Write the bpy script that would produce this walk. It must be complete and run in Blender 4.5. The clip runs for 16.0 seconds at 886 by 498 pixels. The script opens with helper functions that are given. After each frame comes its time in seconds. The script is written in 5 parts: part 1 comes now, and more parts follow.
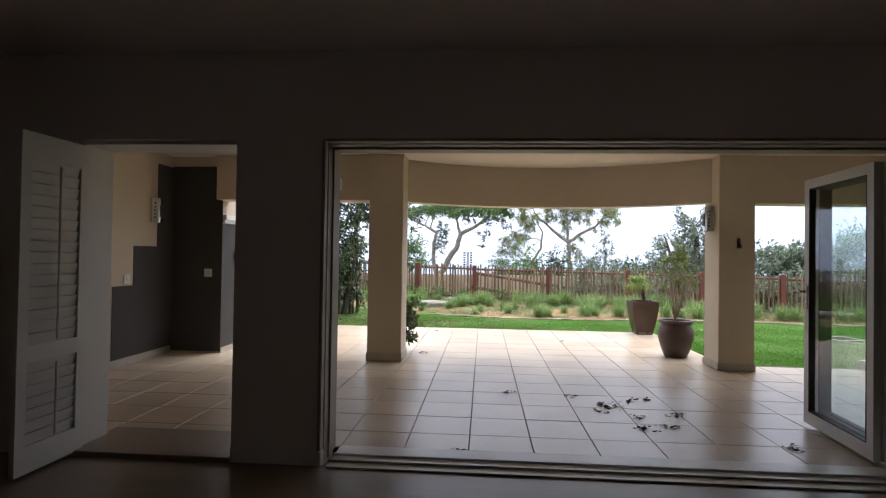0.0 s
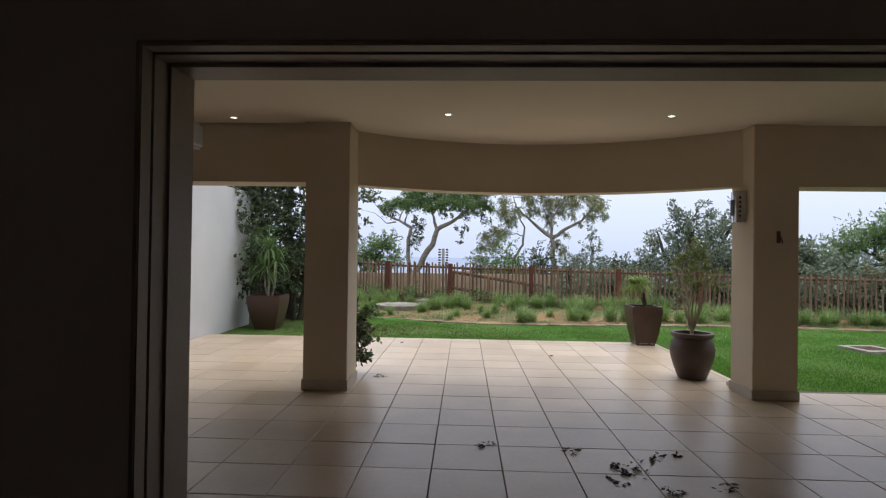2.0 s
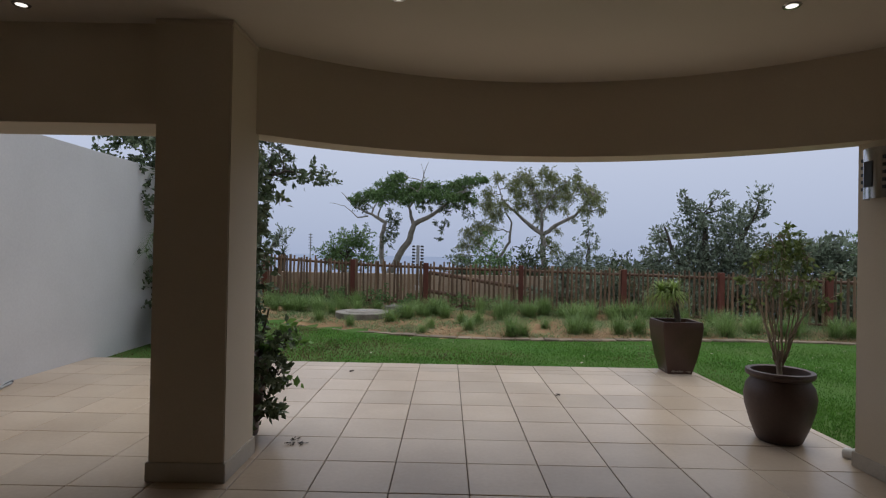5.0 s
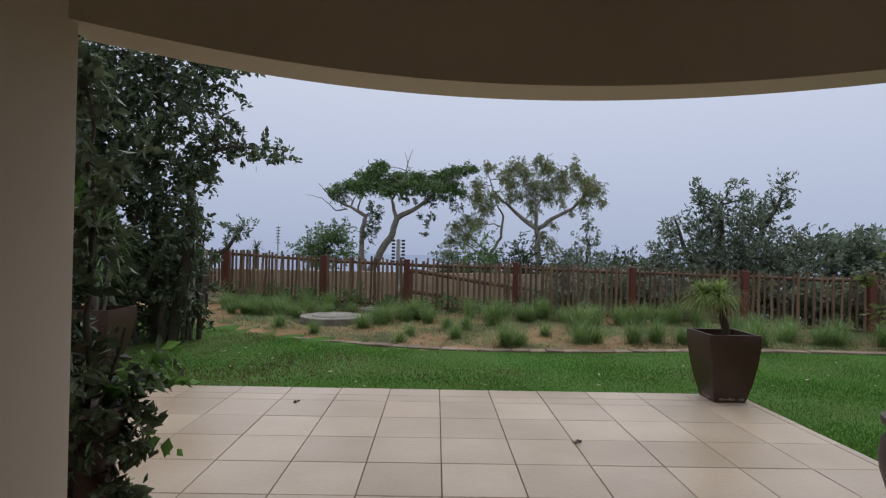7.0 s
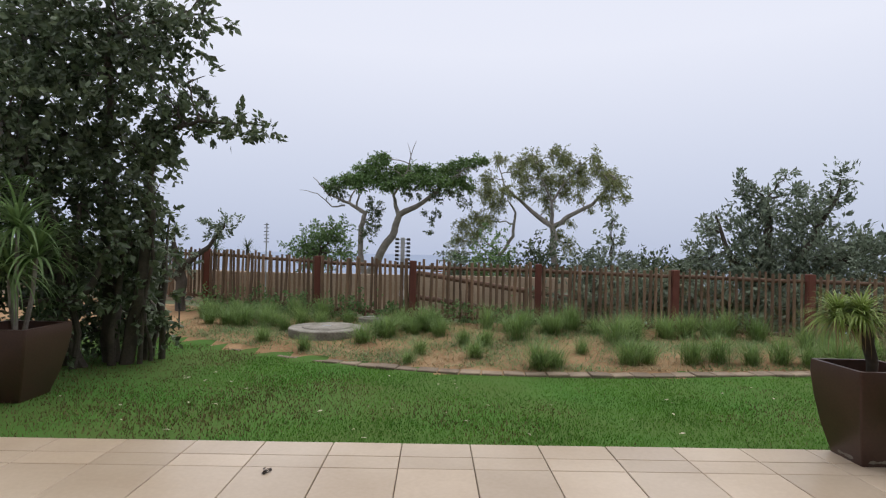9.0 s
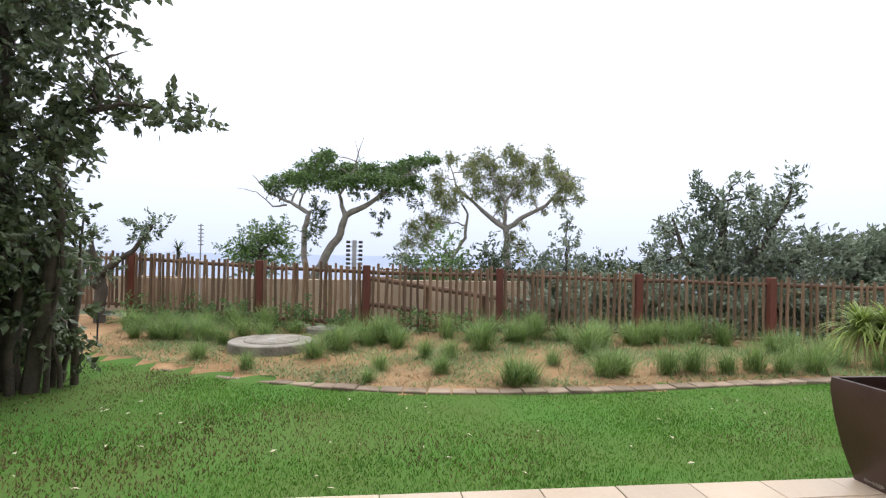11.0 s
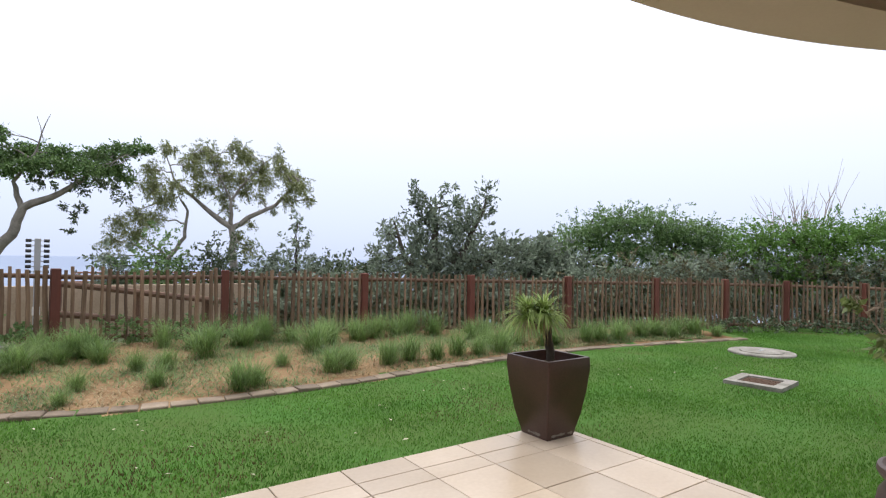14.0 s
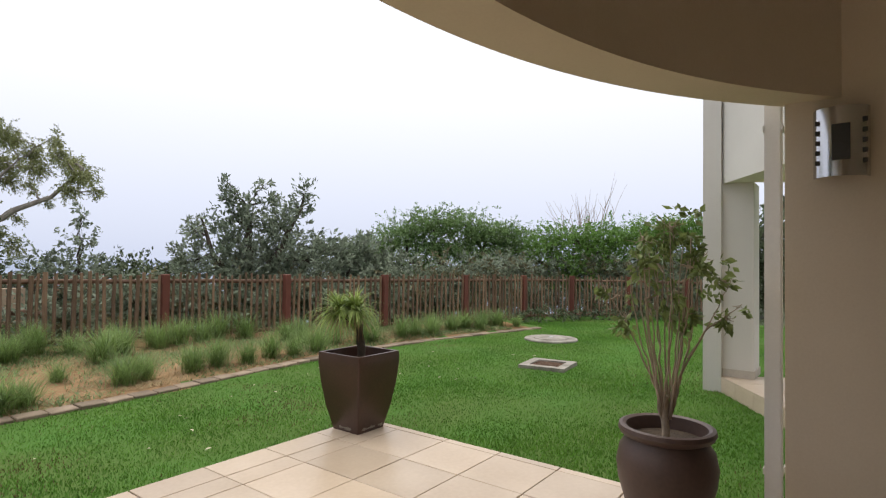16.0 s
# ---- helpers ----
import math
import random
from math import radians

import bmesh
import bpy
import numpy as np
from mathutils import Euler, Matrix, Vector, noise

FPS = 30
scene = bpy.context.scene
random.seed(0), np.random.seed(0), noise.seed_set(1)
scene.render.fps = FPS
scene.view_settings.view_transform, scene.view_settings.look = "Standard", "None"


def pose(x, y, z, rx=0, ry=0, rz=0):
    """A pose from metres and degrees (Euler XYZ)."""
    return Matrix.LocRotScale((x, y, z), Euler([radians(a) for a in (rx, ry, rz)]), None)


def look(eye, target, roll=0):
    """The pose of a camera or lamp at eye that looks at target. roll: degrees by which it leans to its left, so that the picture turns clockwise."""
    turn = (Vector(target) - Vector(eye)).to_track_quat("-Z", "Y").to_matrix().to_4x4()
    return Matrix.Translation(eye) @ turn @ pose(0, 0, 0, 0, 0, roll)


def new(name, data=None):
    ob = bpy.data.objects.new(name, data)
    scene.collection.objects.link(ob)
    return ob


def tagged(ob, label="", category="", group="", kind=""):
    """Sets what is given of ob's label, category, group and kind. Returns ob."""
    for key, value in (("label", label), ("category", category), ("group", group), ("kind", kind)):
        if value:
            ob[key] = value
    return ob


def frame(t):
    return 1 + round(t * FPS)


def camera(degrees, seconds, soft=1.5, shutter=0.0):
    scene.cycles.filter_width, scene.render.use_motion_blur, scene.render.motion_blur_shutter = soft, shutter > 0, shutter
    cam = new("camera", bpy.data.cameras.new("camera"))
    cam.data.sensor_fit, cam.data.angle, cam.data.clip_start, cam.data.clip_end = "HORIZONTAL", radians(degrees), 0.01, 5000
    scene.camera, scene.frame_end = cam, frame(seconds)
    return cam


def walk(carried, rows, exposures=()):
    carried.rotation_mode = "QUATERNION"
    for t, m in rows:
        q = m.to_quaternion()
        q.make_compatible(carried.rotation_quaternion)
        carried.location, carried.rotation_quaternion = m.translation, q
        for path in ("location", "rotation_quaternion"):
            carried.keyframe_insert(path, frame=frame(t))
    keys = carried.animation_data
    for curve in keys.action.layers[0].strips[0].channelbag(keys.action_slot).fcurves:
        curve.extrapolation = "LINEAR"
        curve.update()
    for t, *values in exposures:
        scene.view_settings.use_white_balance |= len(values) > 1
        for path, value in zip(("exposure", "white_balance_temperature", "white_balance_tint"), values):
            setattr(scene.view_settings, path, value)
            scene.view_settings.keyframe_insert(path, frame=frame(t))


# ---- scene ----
cam = camera(77.8, 16.0, soft=1.2)
PATH = [
    (0.0, pose(-0.366, 0.785, 1.333, 90.90, -0.88, 4.21)),
    (0.5, pose(-0.332, 1.183, 1.338, 90.79, -0.85, 3.59)),
    (1.0, pose(-0.306, 1.586, 1.340, 90.66, -0.81, 3.23)),
    (1.5, pose(-0.280, 1.984, 1.343, 90.55, -0.80, 2.62)),
    (2.0, pose(-0.260, 2.369, 1.356, 90.57, -0.81, 2.22)),
    (2.5, pose(-0.250, 2.737, 1.362, 90.55, -0.82, 2.10)),
    (3.0, pose(-0.236, 3.104, 1.360, 90.50, -0.84, 1.76)),
    (3.5, pose(-0.221, 3.470, 1.359, 90.49, -0.89, 1.41)),
    (4.0, pose(-0.205, 3.848, 1.358, 90.52, -0.97, 1.13)),
    (4.2, pose(-0.196, 3.998, 1.355, 90.53, -1.00, 0.99)),
    (4.5, pose(-0.179, 4.225, 1.348, 90.52, -1.03, 0.78)),
    (5.0, pose(-0.147, 4.601, 1.330, 90.49, -1.06, 0.46)),
    (5.5, pose(-0.114, 4.977, 1.310, 90.44, -1.09, 0.16)),
    (6.0, pose(-0.084, 5.357, 1.291, 90.40, -1.11, -0.11)),
    (6.3, pose(-0.070, 5.589, 1.281, 90.39, -1.12, -0.25)),
    (6.5, pose(-0.065, 5.746, 1.276, 90.38, -1.13, -0.32)),
    (7.0, pose(-0.056, 6.145, 1.267, 90.35, -1.15, -0.71)),
    (7.5, pose(-0.071, 6.538, 1.267, 90.34, -1.19, -0.99)),
    (8.0, pose(-0.107, 6.917, 1.268, 90.32, -1.21, -1.05)),
    (8.2, pose(-0.126, 7.056, 1.266, 90.31, -1.21, -0.91)),
    (8.5, pose(-0.174, 7.263, 1.267, 90.30, -1.20, -0.89)),
    (9.0, pose(-0.260, 7.575, 1.272, 90.33, -1.19, -0.86)),
    (9.5, pose(-0.346, 7.847, 1.278, 90.39, -1.17, -0.98)),
    (10.0, pose(-0.429, 8.070, 1.287, 90.47, -1.16, -1.63)),
    (10.5, pose(-0.502, 8.234, 1.299, 90.57, -1.13, -3.12)),
    (11.0, pose(-0.498, 8.202, 1.318, 90.51, -1.03, -7.07)),
    (11.5, pose(-0.489, 8.191, 1.303, 90.74, -1.01, -11.87)),
    (12.0, pose(-0.475, 8.145, 1.301, 90.85, -1.03, -16.62)),
    (12.5, pose(-0.517, 8.122, 1.311, 90.90, -1.04, -21.20)),
    (13.0, pose(-0.549, 8.103, 1.320, 90.92, -1.03, -25.93)),
    (13.5, pose(-0.559, 8.073, 1.328, 90.95, -0.98, -30.09)),
    (14.0, pose(-0.551, 8.044, 1.333, 90.98, -0.91, -34.70)),
    (14.5, pose(-0.540, 8.016, 1.334, 91.00, -0.86, -39.26)),
    (15.0, pose(-0.531, 7.983, 1.334, 91.04, -0.81, -44.04)),
    (15.5, pose(-0.535, 7.955, 1.331, 91.10, -0.73, -48.43)),
    (16.0, pose(-0.545, 7.929, 1.324, 91.17, -0.63, -53.06)),
]
EXPOSURES = [(0.0, 1.55, 6350, 11), (1.0, 1.15, 6380, 10), (2.0, 0.72, 6450, 10), (2.6, 0.5, 6420, 10), (3.2, 0.23, 6400, 10), (4.2, -0.04, 6300, 10), (7.0, -0.08, 6220, 10), (8.0, 0.13, 6300, 10), (10.3, 0.6, 6900, 10),
             (11.0, 0.95, 6650, 10), (12.0, 0.95, 6550, 10), (13.0, 0.85, 6450, 10), (14.5, 0.70, 6500, 10), (15.0, 0.63, 6550, 10), (16.0, 0.64, 6950, 10)]
walk(cam, PATH, EXPOSURES)

# ---- world, sun, light ----
world = bpy.data.worlds.new("overcast_sky")
scene.world = world
world.use_nodes = True
wn = world.node_tree
wn.nodes.clear()
w_out = wn.nodes.new("ShaderNodeOutputWorld")
w_bg = wn.nodes.new("ShaderNodeBackground")
w_sky = wn.nodes.new("ShaderNodeTexSky")
w_sky.sky_type, w_sky.sun_disc = "NISHITA", False
w_sky.sun_elevation, w_sky.sun_rotation = radians(71), radians(27)
w_sky.dust_density, w_sky.air_density = 2.0, 1.0
w_mix = wn.nodes.new("ShaderNodeMix")
w_mix.data_type = "RGBA"
w_mix.inputs[0].default_value = 0.94
# cloud layer, brighter overhead than towards the horizon
w_pos = wn.nodes.new("ShaderNodeTexCoord")
w_sep = wn.nodes.new("ShaderNodeSeparateXYZ")
w_cloud = wn.nodes.new("ShaderNodeValToRGB")
w_cloud.color_ramp.elements[0].position, w_cloud.color_ramp.elements[0].color = 0.0, (0.60, 0.68, 0.90, 1)
w_cloud.color_ramp.elements[1].position, w_cloud.color_ramp.elements[1].color = 0.34, (0.98, 1.02, 1.17, 1)
w_gain = wn.nodes.new("ShaderNodeVectorMath")
w_gain.operation = "SCALE"
w_gain.inputs["Scale"].default_value = 9.6
wn.links.new(w_pos.outputs["Generated"], w_sep.inputs[0])
wn.links.new(w_sep.outputs["Z"], w_cloud.inputs[0])
wn.links.new(w_cloud.outputs[0], w_gain.inputs[0])
wn.links.new(w_gain.outputs[0], w_mix.inputs[7])
wn.links.new(w_sky.outputs[0], w_mix.inputs[6])
wn.links.new(w_mix.outputs[2], w_bg.inputs[0])
w_bg.inputs[1].default_value = 0.075
wn.links.new(w_bg.outputs[0], w_out.inputs[0])
sun_data = bpy.data.lights.new("sun", "SUN")
sun_data.energy, sun_data.angle, sun_data.color = 1.5, radians(60), (1.0, 0.96, 0.89)
sun = new("sun", sun_data)
sun.matrix_world = look((4, 17, 26), (0, 9, 0))

# ---- mesh helpers ----
def box(bm, x0, x1, y0, y1, z0, z1, m=None):
    r = bmesh.ops.create_cube(bm, size=1)
    t = Matrix.Translation(((x0 + x1) / 2, (y0 + y1) / 2, (z0 + z1) / 2)) @ Matrix.Diagonal((x1 - x0, y1 - y0, z1 - z0, 1))
    bmesh.ops.transform(bm, matrix=(m @ t) if m else t, verts=r["verts"])
    return r["verts"]


def bevel(bm, w, seg=2):
    bmesh.ops.bevel(bm, geom=bm.edges[:], offset=w, segments=seg, affect="EDGES", clamp_overlap=True)
    return bm


def boxes(*args, w=0.0, seg=2):
    bm = bmesh.new()
    for a in args:
        box(bm, *a)
    return bevel(bm, w, seg) if w else bm


def lathe(profile, n=40, bm=None, caps=True):
    """A turned body from (radius, height) pairs."""
    bm = bm or bmesh.new()
    rings = []
    for r, z in profile:
        rings.append([bm.verts.new((r * math.cos(2 * math.pi * i / n), r * math.sin(2 * math.pi * i / n), z)) for i in range(n)])
    for a, b in zip(rings, rings[1:]):
        for i in range(n):
            bm.faces.new((a[i], a[(i + 1) % n], b[(i + 1) % n], b[i]))
    if caps:
        bm.faces.new(rings[0][::-1])
        bm.faces.new(rings[-1])
    return bm


def squarish(profile, bm=None, power=0.16, n=8):
    """A square body with rounded corners from (half side, height) pairs."""
    bm = bm or bmesh.new()
    rings = []
    for h, z in profile:
        ring = []
        for cx, cy, a0 in ((1, 1, 0), (-1, 1, 90), (-1, -1, 180), (1, -1, 270)):
            r = h * power
            for i in range(n):
                a = radians(a0 + 90 * i / (n - 1))
                ring.append(bm.verts.new((cx * (h - r) + r * math.cos(a), cy * (h - r) + r * math.sin(a), z)))
        rings.append(ring)
    k = len(rings[0])
    for a, b in zip(rings, rings[1:]):
        for i in range(k):
            bm.faces.new((a[i], a[(i + 1) % k], b[(i + 1) % k], b[i]))
    bm.faces.new(rings[0][::-1])
    bm.faces.new(rings[-1])
    return bm


def tube(bm, pts, radii, n=6):
    pts = [Vector(p) for p in pts]
    rings = []
    for i, p in enumerate(pts):
        d = (pts[min(i + 1, len(pts) - 1)] - pts[max(i - 1, 0)]).normalized()
        u = d.orthogonal().normalized() if i == 0 else (u - d * u.dot(d)).normalized()
        v = d.cross(u)
        r = radii[i] if isinstance(radii, (list, tuple)) else radii
        rings.append([bm.verts.new(p + (u * math.cos(2 * math.pi * k / n) + v * math.sin(2 * math.pi * k / n)) * r) for k in range(n)])
    for a, b in zip(rings, rings[1:]):
        for k in range(n):
            bm.faces.new((a[k], a[(k + 1) % n], b[(k + 1) % n], b[k]))
    bm.faces.new(rings[0][::-1])
    bm.faces.new(rings[-1])
    return bm


def mesh_of(name, bm, material, smooth=False):
    me = bpy.data.meshes.new(name)
    bmesh.ops.recalc_face_normals(bm, faces=bm.faces)
    bm.to_mesh(me)
    bm.free()
    if smooth:
        me.polygons.foreach_set("use_smooth", [True] * len(me.polygons))
        me.set_sharp_from_angle(angle=radians(40))
    me.materials.append(material)
    return me


def raw_mesh(name, verts, faces, material):
    me = bpy.data.meshes.new(name)
    me.from_pydata(verts, [], faces)
    me.materials.append(material)
    return me


def part(name, bm, material, parent, label="", smooth=False):
    ob = new(name, mesh_of(name, bm, material, smooth))
    ob.parent = parent
    return tagged(ob, label)


def solid(name, bm, material, label, category="", kind="", group="", smooth=False):
    return tagged(new(name, mesh_of(name, bm, material, smooth)), label, category, group, kind)


def thing(name, m, label, category, group="", kind=""):
    ob = new(name)
    ob.empty_display_size = 0.1
    ob.matrix_world = m
    return tagged(ob, label, category, group, kind)


# ---- materials ----
def material(name, c1, c2, rough=0.6, scale=3.0, fine=60.0, bump=0.1, metal=0.0, spread=0.0, spec=0.5, rough_var=0.1, island=False, c3=None, bump_dist=0.004, stretch=(1, 1, 1), fine_mix=0.35):
    """Two colours mixed by coarse and fine noise, with relief; spread varies the value from piece to piece."""
    m = bpy.data.materials.new(name)
    m.use_nodes = True
    t = m.node_tree
    L = t.links.new
    b = t.nodes["Principled BSDF"]
    geo = t.nodes.new("ShaderNodeNewGeometry")
    mp = t.nodes.new("ShaderNodeMapping")
    mp.inputs["Scale"].default_value = stretch
    L(geo.outputs["Position"], mp.inputs["Vector"])
    n1 = t.nodes.new("ShaderNodeTexNoise")
    n1.inputs["Scale"].default_value, n1.inputs["Detail"].default_value = scale, 5
    n2 = t.nodes.new("ShaderNodeTexNoise")
    n2.inputs["Scale"].default_value, n2.inputs["Detail"].default_value = fine, 4
    L(mp.outputs[0], n1.inputs["Vector"])
    L(mp.outputs[0], n2.inputs["Vector"])
    f = t.nodes.new("ShaderNodeMix")
    f.inputs[0].default_value = fine_mix
    L(n1.outputs[0], f.inputs[2])
    L(n2.outputs[0], f.inputs[3])
    ramp = t.nodes.new("ShaderNodeValToRGB")
    ramp.color_ramp.elements[0].position, ramp.color_ramp.elements[0].color = 0.33, (*c1, 1)
    ramp.color_ramp.elements[1].position, ramp.color_ramp.elements[1].color = 0.67, (*c2, 1)
    if c3:
        e = ramp.color_ramp.elements.new(0.5)
        e.color = (*c3, 1)
    L(f.outputs[0], ramp.inputs[0])
    col = ramp.outputs[0]
    if spread:
        if island:
            r = t.nodes.new("ShaderNodeNewGeometry").outputs["Random Per Island"]
        else:
            r = t.nodes.new("ShaderNodeObjectInfo").outputs["Random"]
        mr = t.nodes.new("ShaderNodeMapRange")
        mr.inputs[3].default_value, mr.inputs[4].default_value = 1 - spread, 1 + spread
        L(r, mr.inputs[0])
        hs = t.nodes.new("ShaderNodeHueSaturation")
        L(mr.outputs[0], hs.inputs["Value"])
        L(col, hs.inputs["Color"])
        col = hs.outputs[0]
    L(col, b.inputs["Base Color"])
    rr = t.nodes.new("ShaderNodeMapRange")
    rr.inputs[3].default_value, rr.inputs[4].default_value = max(0.02, rough - rough_var), min(1, rough + rough_var)
    L(n1.outputs[0], rr.inputs[0])
    L(rr.outputs[0], b.inputs["Roughness"])
    b.inputs["Metallic"].default_value = metal
    b.inputs["Specular IOR Level"].default_value = spec
    if bump:
        bp = t.nodes.new("ShaderNodeBump")
        bp.inputs["Strength"].default_value, bp.inputs["Distance"].default_value = bump, bump_dist
        L(f.outputs[0], bp.inputs["Height"])
        L(bp.outputs[0], b.inputs["Normal"])
    return m


def foliage(name, c1, c2, through_light=0.25, rough=0.5, spread=0.35):
    m = material(name, c1, c2, rough, 1.5, 20, 0.0, spread=spread, island=True, spec=0.35)
    t = m.node_tree
    b = t.nodes["Principled BSDF"]
    tr = t.nodes.new("ShaderNodeBsdfTranslucent")
    mx = t.nodes.new("ShaderNodeMixShader")
    mx.inputs[0].default_value = through_light
    t.links.new(b.inputs["Base Color"].links[0].from_socket, tr.inputs[0])
    t.links.new(b.outputs[0], mx.inputs[1])
    t.links.new(tr.outputs[0], mx.inputs[2])
    t.links.new(mx.outputs[0], t.nodes["Material Output"].inputs[0])
    return m


def glass_material(name):
    m = bpy.data.materials.new(name)
    m.use_nodes = True
    t = m.node_tree
    t.nodes.clear()
    o = t.nodes.new("ShaderNodeOutputMaterial")
    tr = t.nodes.new("ShaderNodeBsdfTransparent")
    tr.inputs[0].default_value = (0.95, 0.975, 0.97, 1)
    gl = t.nodes.new("ShaderNodeBsdfGlossy")
    gl.inputs["Roughness"].default_value = 0.01
    mx = t.nodes.new("ShaderNodeMixShader")
    mx.inputs[0].default_value = 0.07
    t.links.new(tr.outputs[0], mx.inputs[1])
    t.links.new(gl.outputs[0], mx.inputs[2])
    t.links.new(mx.outputs[0], o.inputs[0])
    return m


def glowing(name, color, power):
    m = bpy.data.materials.new(name)
    m.use_nodes = True
    b = m.node_tree.nodes["Principled BSDF"]
    b.inputs["Emission Color"].default_value = (*color, 1)
    b.inputs["Emission Strength"].default_value = power
    return m


M_plaster = material("cream_plaster", (0.575, 0.495, 0.385), (0.635, 0.555, 0.44), 0.85, 1.2, 90, 0.15, spec=0.2, bump_dist=0.002)
M_ceiling = material("ceiling_paint", (0.70, 0.625, 0.52), (0.75, 0.68, 0.575), 0.9, 0.8, 120, 0.06, spec=0.15)
M_room = material("room_wall_paint", (0.83, 0.76, 0.72), (0.87, 0.80, 0.76), 0.85, 1.0, 90, 0.08, spec=0.2)
M_white_wall = material("white_garden_wall", (0.56, 0.555, 0.555), (0.65, 0.645, 0.645), 0.9, 0.9, 40, 0.3, spec=0.15)
M_grey_wall = material("dark_grey_paint", (0.047, 0.044, 0.042), (0.066, 0.061, 0.058), 0.75, 2.0, 80, 0.1, spec=0.3)
M_tile = material("cream_floor_tile", (0.41, 0.315, 0.22), (0.57, 0.47, 0.365), 0.30, 1.1, 35, 0.04, spread=0.10, spec=0.5, rough_var=0.05, fine_mix=0.2)
M_grout = material("brown_grout", (0.10, 0.08, 0.065), (0.16, 0.13, 0.10), 0.9, 6, 90, 0.3)
M_screed = material("tile_edge_cement", (0.42, 0.38, 0.32), (0.52, 0.47, 0.40), 0.9, 5, 70, 0.4)
M_wood_floor = material("dark_laminate", (0.20, 0.15, 0.115), (0.30, 0.23, 0.175), 0.35, 2, 30, 0.08, stretch=(0.3, 3, 1), spread=0.15)
M_white_paint = material("white_gloss_paint", (0.72, 0.71, 0.68), (0.79, 0.78, 0.75), 0.4, 2, 70, 0.05)
M_frame = material("white_aluminium", (0.66, 0.66, 0.66), (0.72, 0.72, 0.71), 0.35, 3, 90, 0.03)
# white frame darkened to grey-beige, so its unlit look sits in the colour
M_jamb = material("shade_toned_jamb", (0.34, 0.29, 0.245), (0.40, 0.345, 0.295), 0.5, 3, 70, 0.05)
M_leaf_palm = foliage("yellow_green_strap_leaf", (0.19, 0.28, 0.065), (0.36, 0.45, 0.14), 0.35)
M_seal = material("dark_rubber_seal", (0.03, 0.03, 0.03), (0.05, 0.05, 0.05), 0.6, 5, 60, 0.1)
M_chrome = material("brushed_steel", (0.55, 0.55, 0.55), (0.62, 0.62, 0.62), 0.22, 3, 200, 0.05, metal=1.0)
M_glass = glass_material("clear_glass")
M_pot = material("brown_glazed_pot", (0.050, 0.024, 0.018), (0.085, 0.042, 0.032), 0.42, 3, 60, 0.15, spec=0.5)
M_pot2 = material("umber_clay_pot", (0.055, 0.032, 0.026), (0.085, 0.052, 0.043), 0.5, 4, 50, 0.25)
M_soil = material("potting_soil", (0.03, 0.022, 0.015), (0.08, 0.055, 0.035), 0.95, 12, 80, 1.0, bump_dist=0.02)
M_lawn = material("lawn_soil", (0.088, 0.125, 0.034), (0.064, 0.168, 0.032), 0.95, 0.9, 40, 0.6, spec=0.1, bump_dist=0.02)
M_sand = material("sandy_bed_soil", (0.20, 0.115, 0.055), (0.43, 0.28, 0.155), 0.95, 1.6, 30, 0.8, spec=0.1, bump_dist=0.03, c3=(0.29, 0.185, 0.10))
M_brick = material("weathered_paver", (0.165, 0.122, 0.085), (0.31, 0.24, 0.175), 0.92, 5, 50, 0.7, spread=0.25)
M_concrete = material("weathered_concrete", (0.15, 0.135, 0.11), (0.37, 0.345, 0.30), 0.9, 5, 45, 0.6)
M_post = material("red_brown_post", (0.10, 0.028, 0.018), (0.17, 0.05, 0.03), 0.75, 4, 40, 0.4, stretch=(1, 1, 0.15), spread=0.15)
M_paling = material("weathered_paling", (0.115, 0.066, 0.040), (0.27, 0.175, 0.108), 0.85, 5, 50, 0.5, stretch=(1, 1, 0.12), spread=0.35)
M_rail = material("brown_pole_rail", (0.095, 0.05, 0.032), (0.185, 0.108, 0.068), 0.8, 4, 40, 0.4)
M_bark = material("grey_bark", (0.17, 0.15, 0.125), (0.34, 0.31, 0.265), 0.9, 6, 40, 0.8, bump_dist=0.02)
M_bark_dark = material("dark_bark", (0.05, 0.04, 0.03), (0.11, 0.09, 0.07), 0.9, 6, 40, 0.8, bump_dist=0.02)
M_steel = material("galvanised_steel", (0.42, 0.43, 0.44), (0.52, 0.53, 0.54), 0.5, 4, 60, 0.1, metal=0.3)
M_black = material("black_plastic", (0.02, 0.02, 0.02), (0.035, 0.035, 0.035), 0.5, 5, 60, 0.05)
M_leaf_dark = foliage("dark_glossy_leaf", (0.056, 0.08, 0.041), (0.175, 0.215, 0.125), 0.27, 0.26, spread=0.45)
M_leaf_mid = foliage("mid_green_leaf", (0.10, 0.185, 0.06), (0.22, 0.325, 0.13), 0.4, spread=0.4)
M_leaf_olive = foliage("olive_leaf", (0.17, 0.20, 0.08), (0.31, 0.33, 0.155), 0.35)
# leaf green of the distant trees with air haze painted into the colour
M_leaf_far = foliage("haze_faded_leaf", (0.075, 0.14, 0.045), (0.19, 0.29, 0.10), 0.3, spread=0.45)
M_leaf_grey = foliage("grey_green_leaf", (0.12, 0.16, 0.105), (0.29, 0.335, 0.245), 0.35, spread=0.45)
M_leaf_bright = foliage("bright_green_leaf", (0.095, 0.20, 0.04), (0.18, 0.32, 0.075), 0.4)
M_blade = foliage("lawn_blade", (0.078, 0.20, 0.03), (0.165, 0.335, 0.058), 0.34, spread=0.3)
M_tuft = foliage("blue_green_blade", (0.13, 0.22, 0.065), (0.27, 0.385, 0.13), 0.4, spread=0.38)
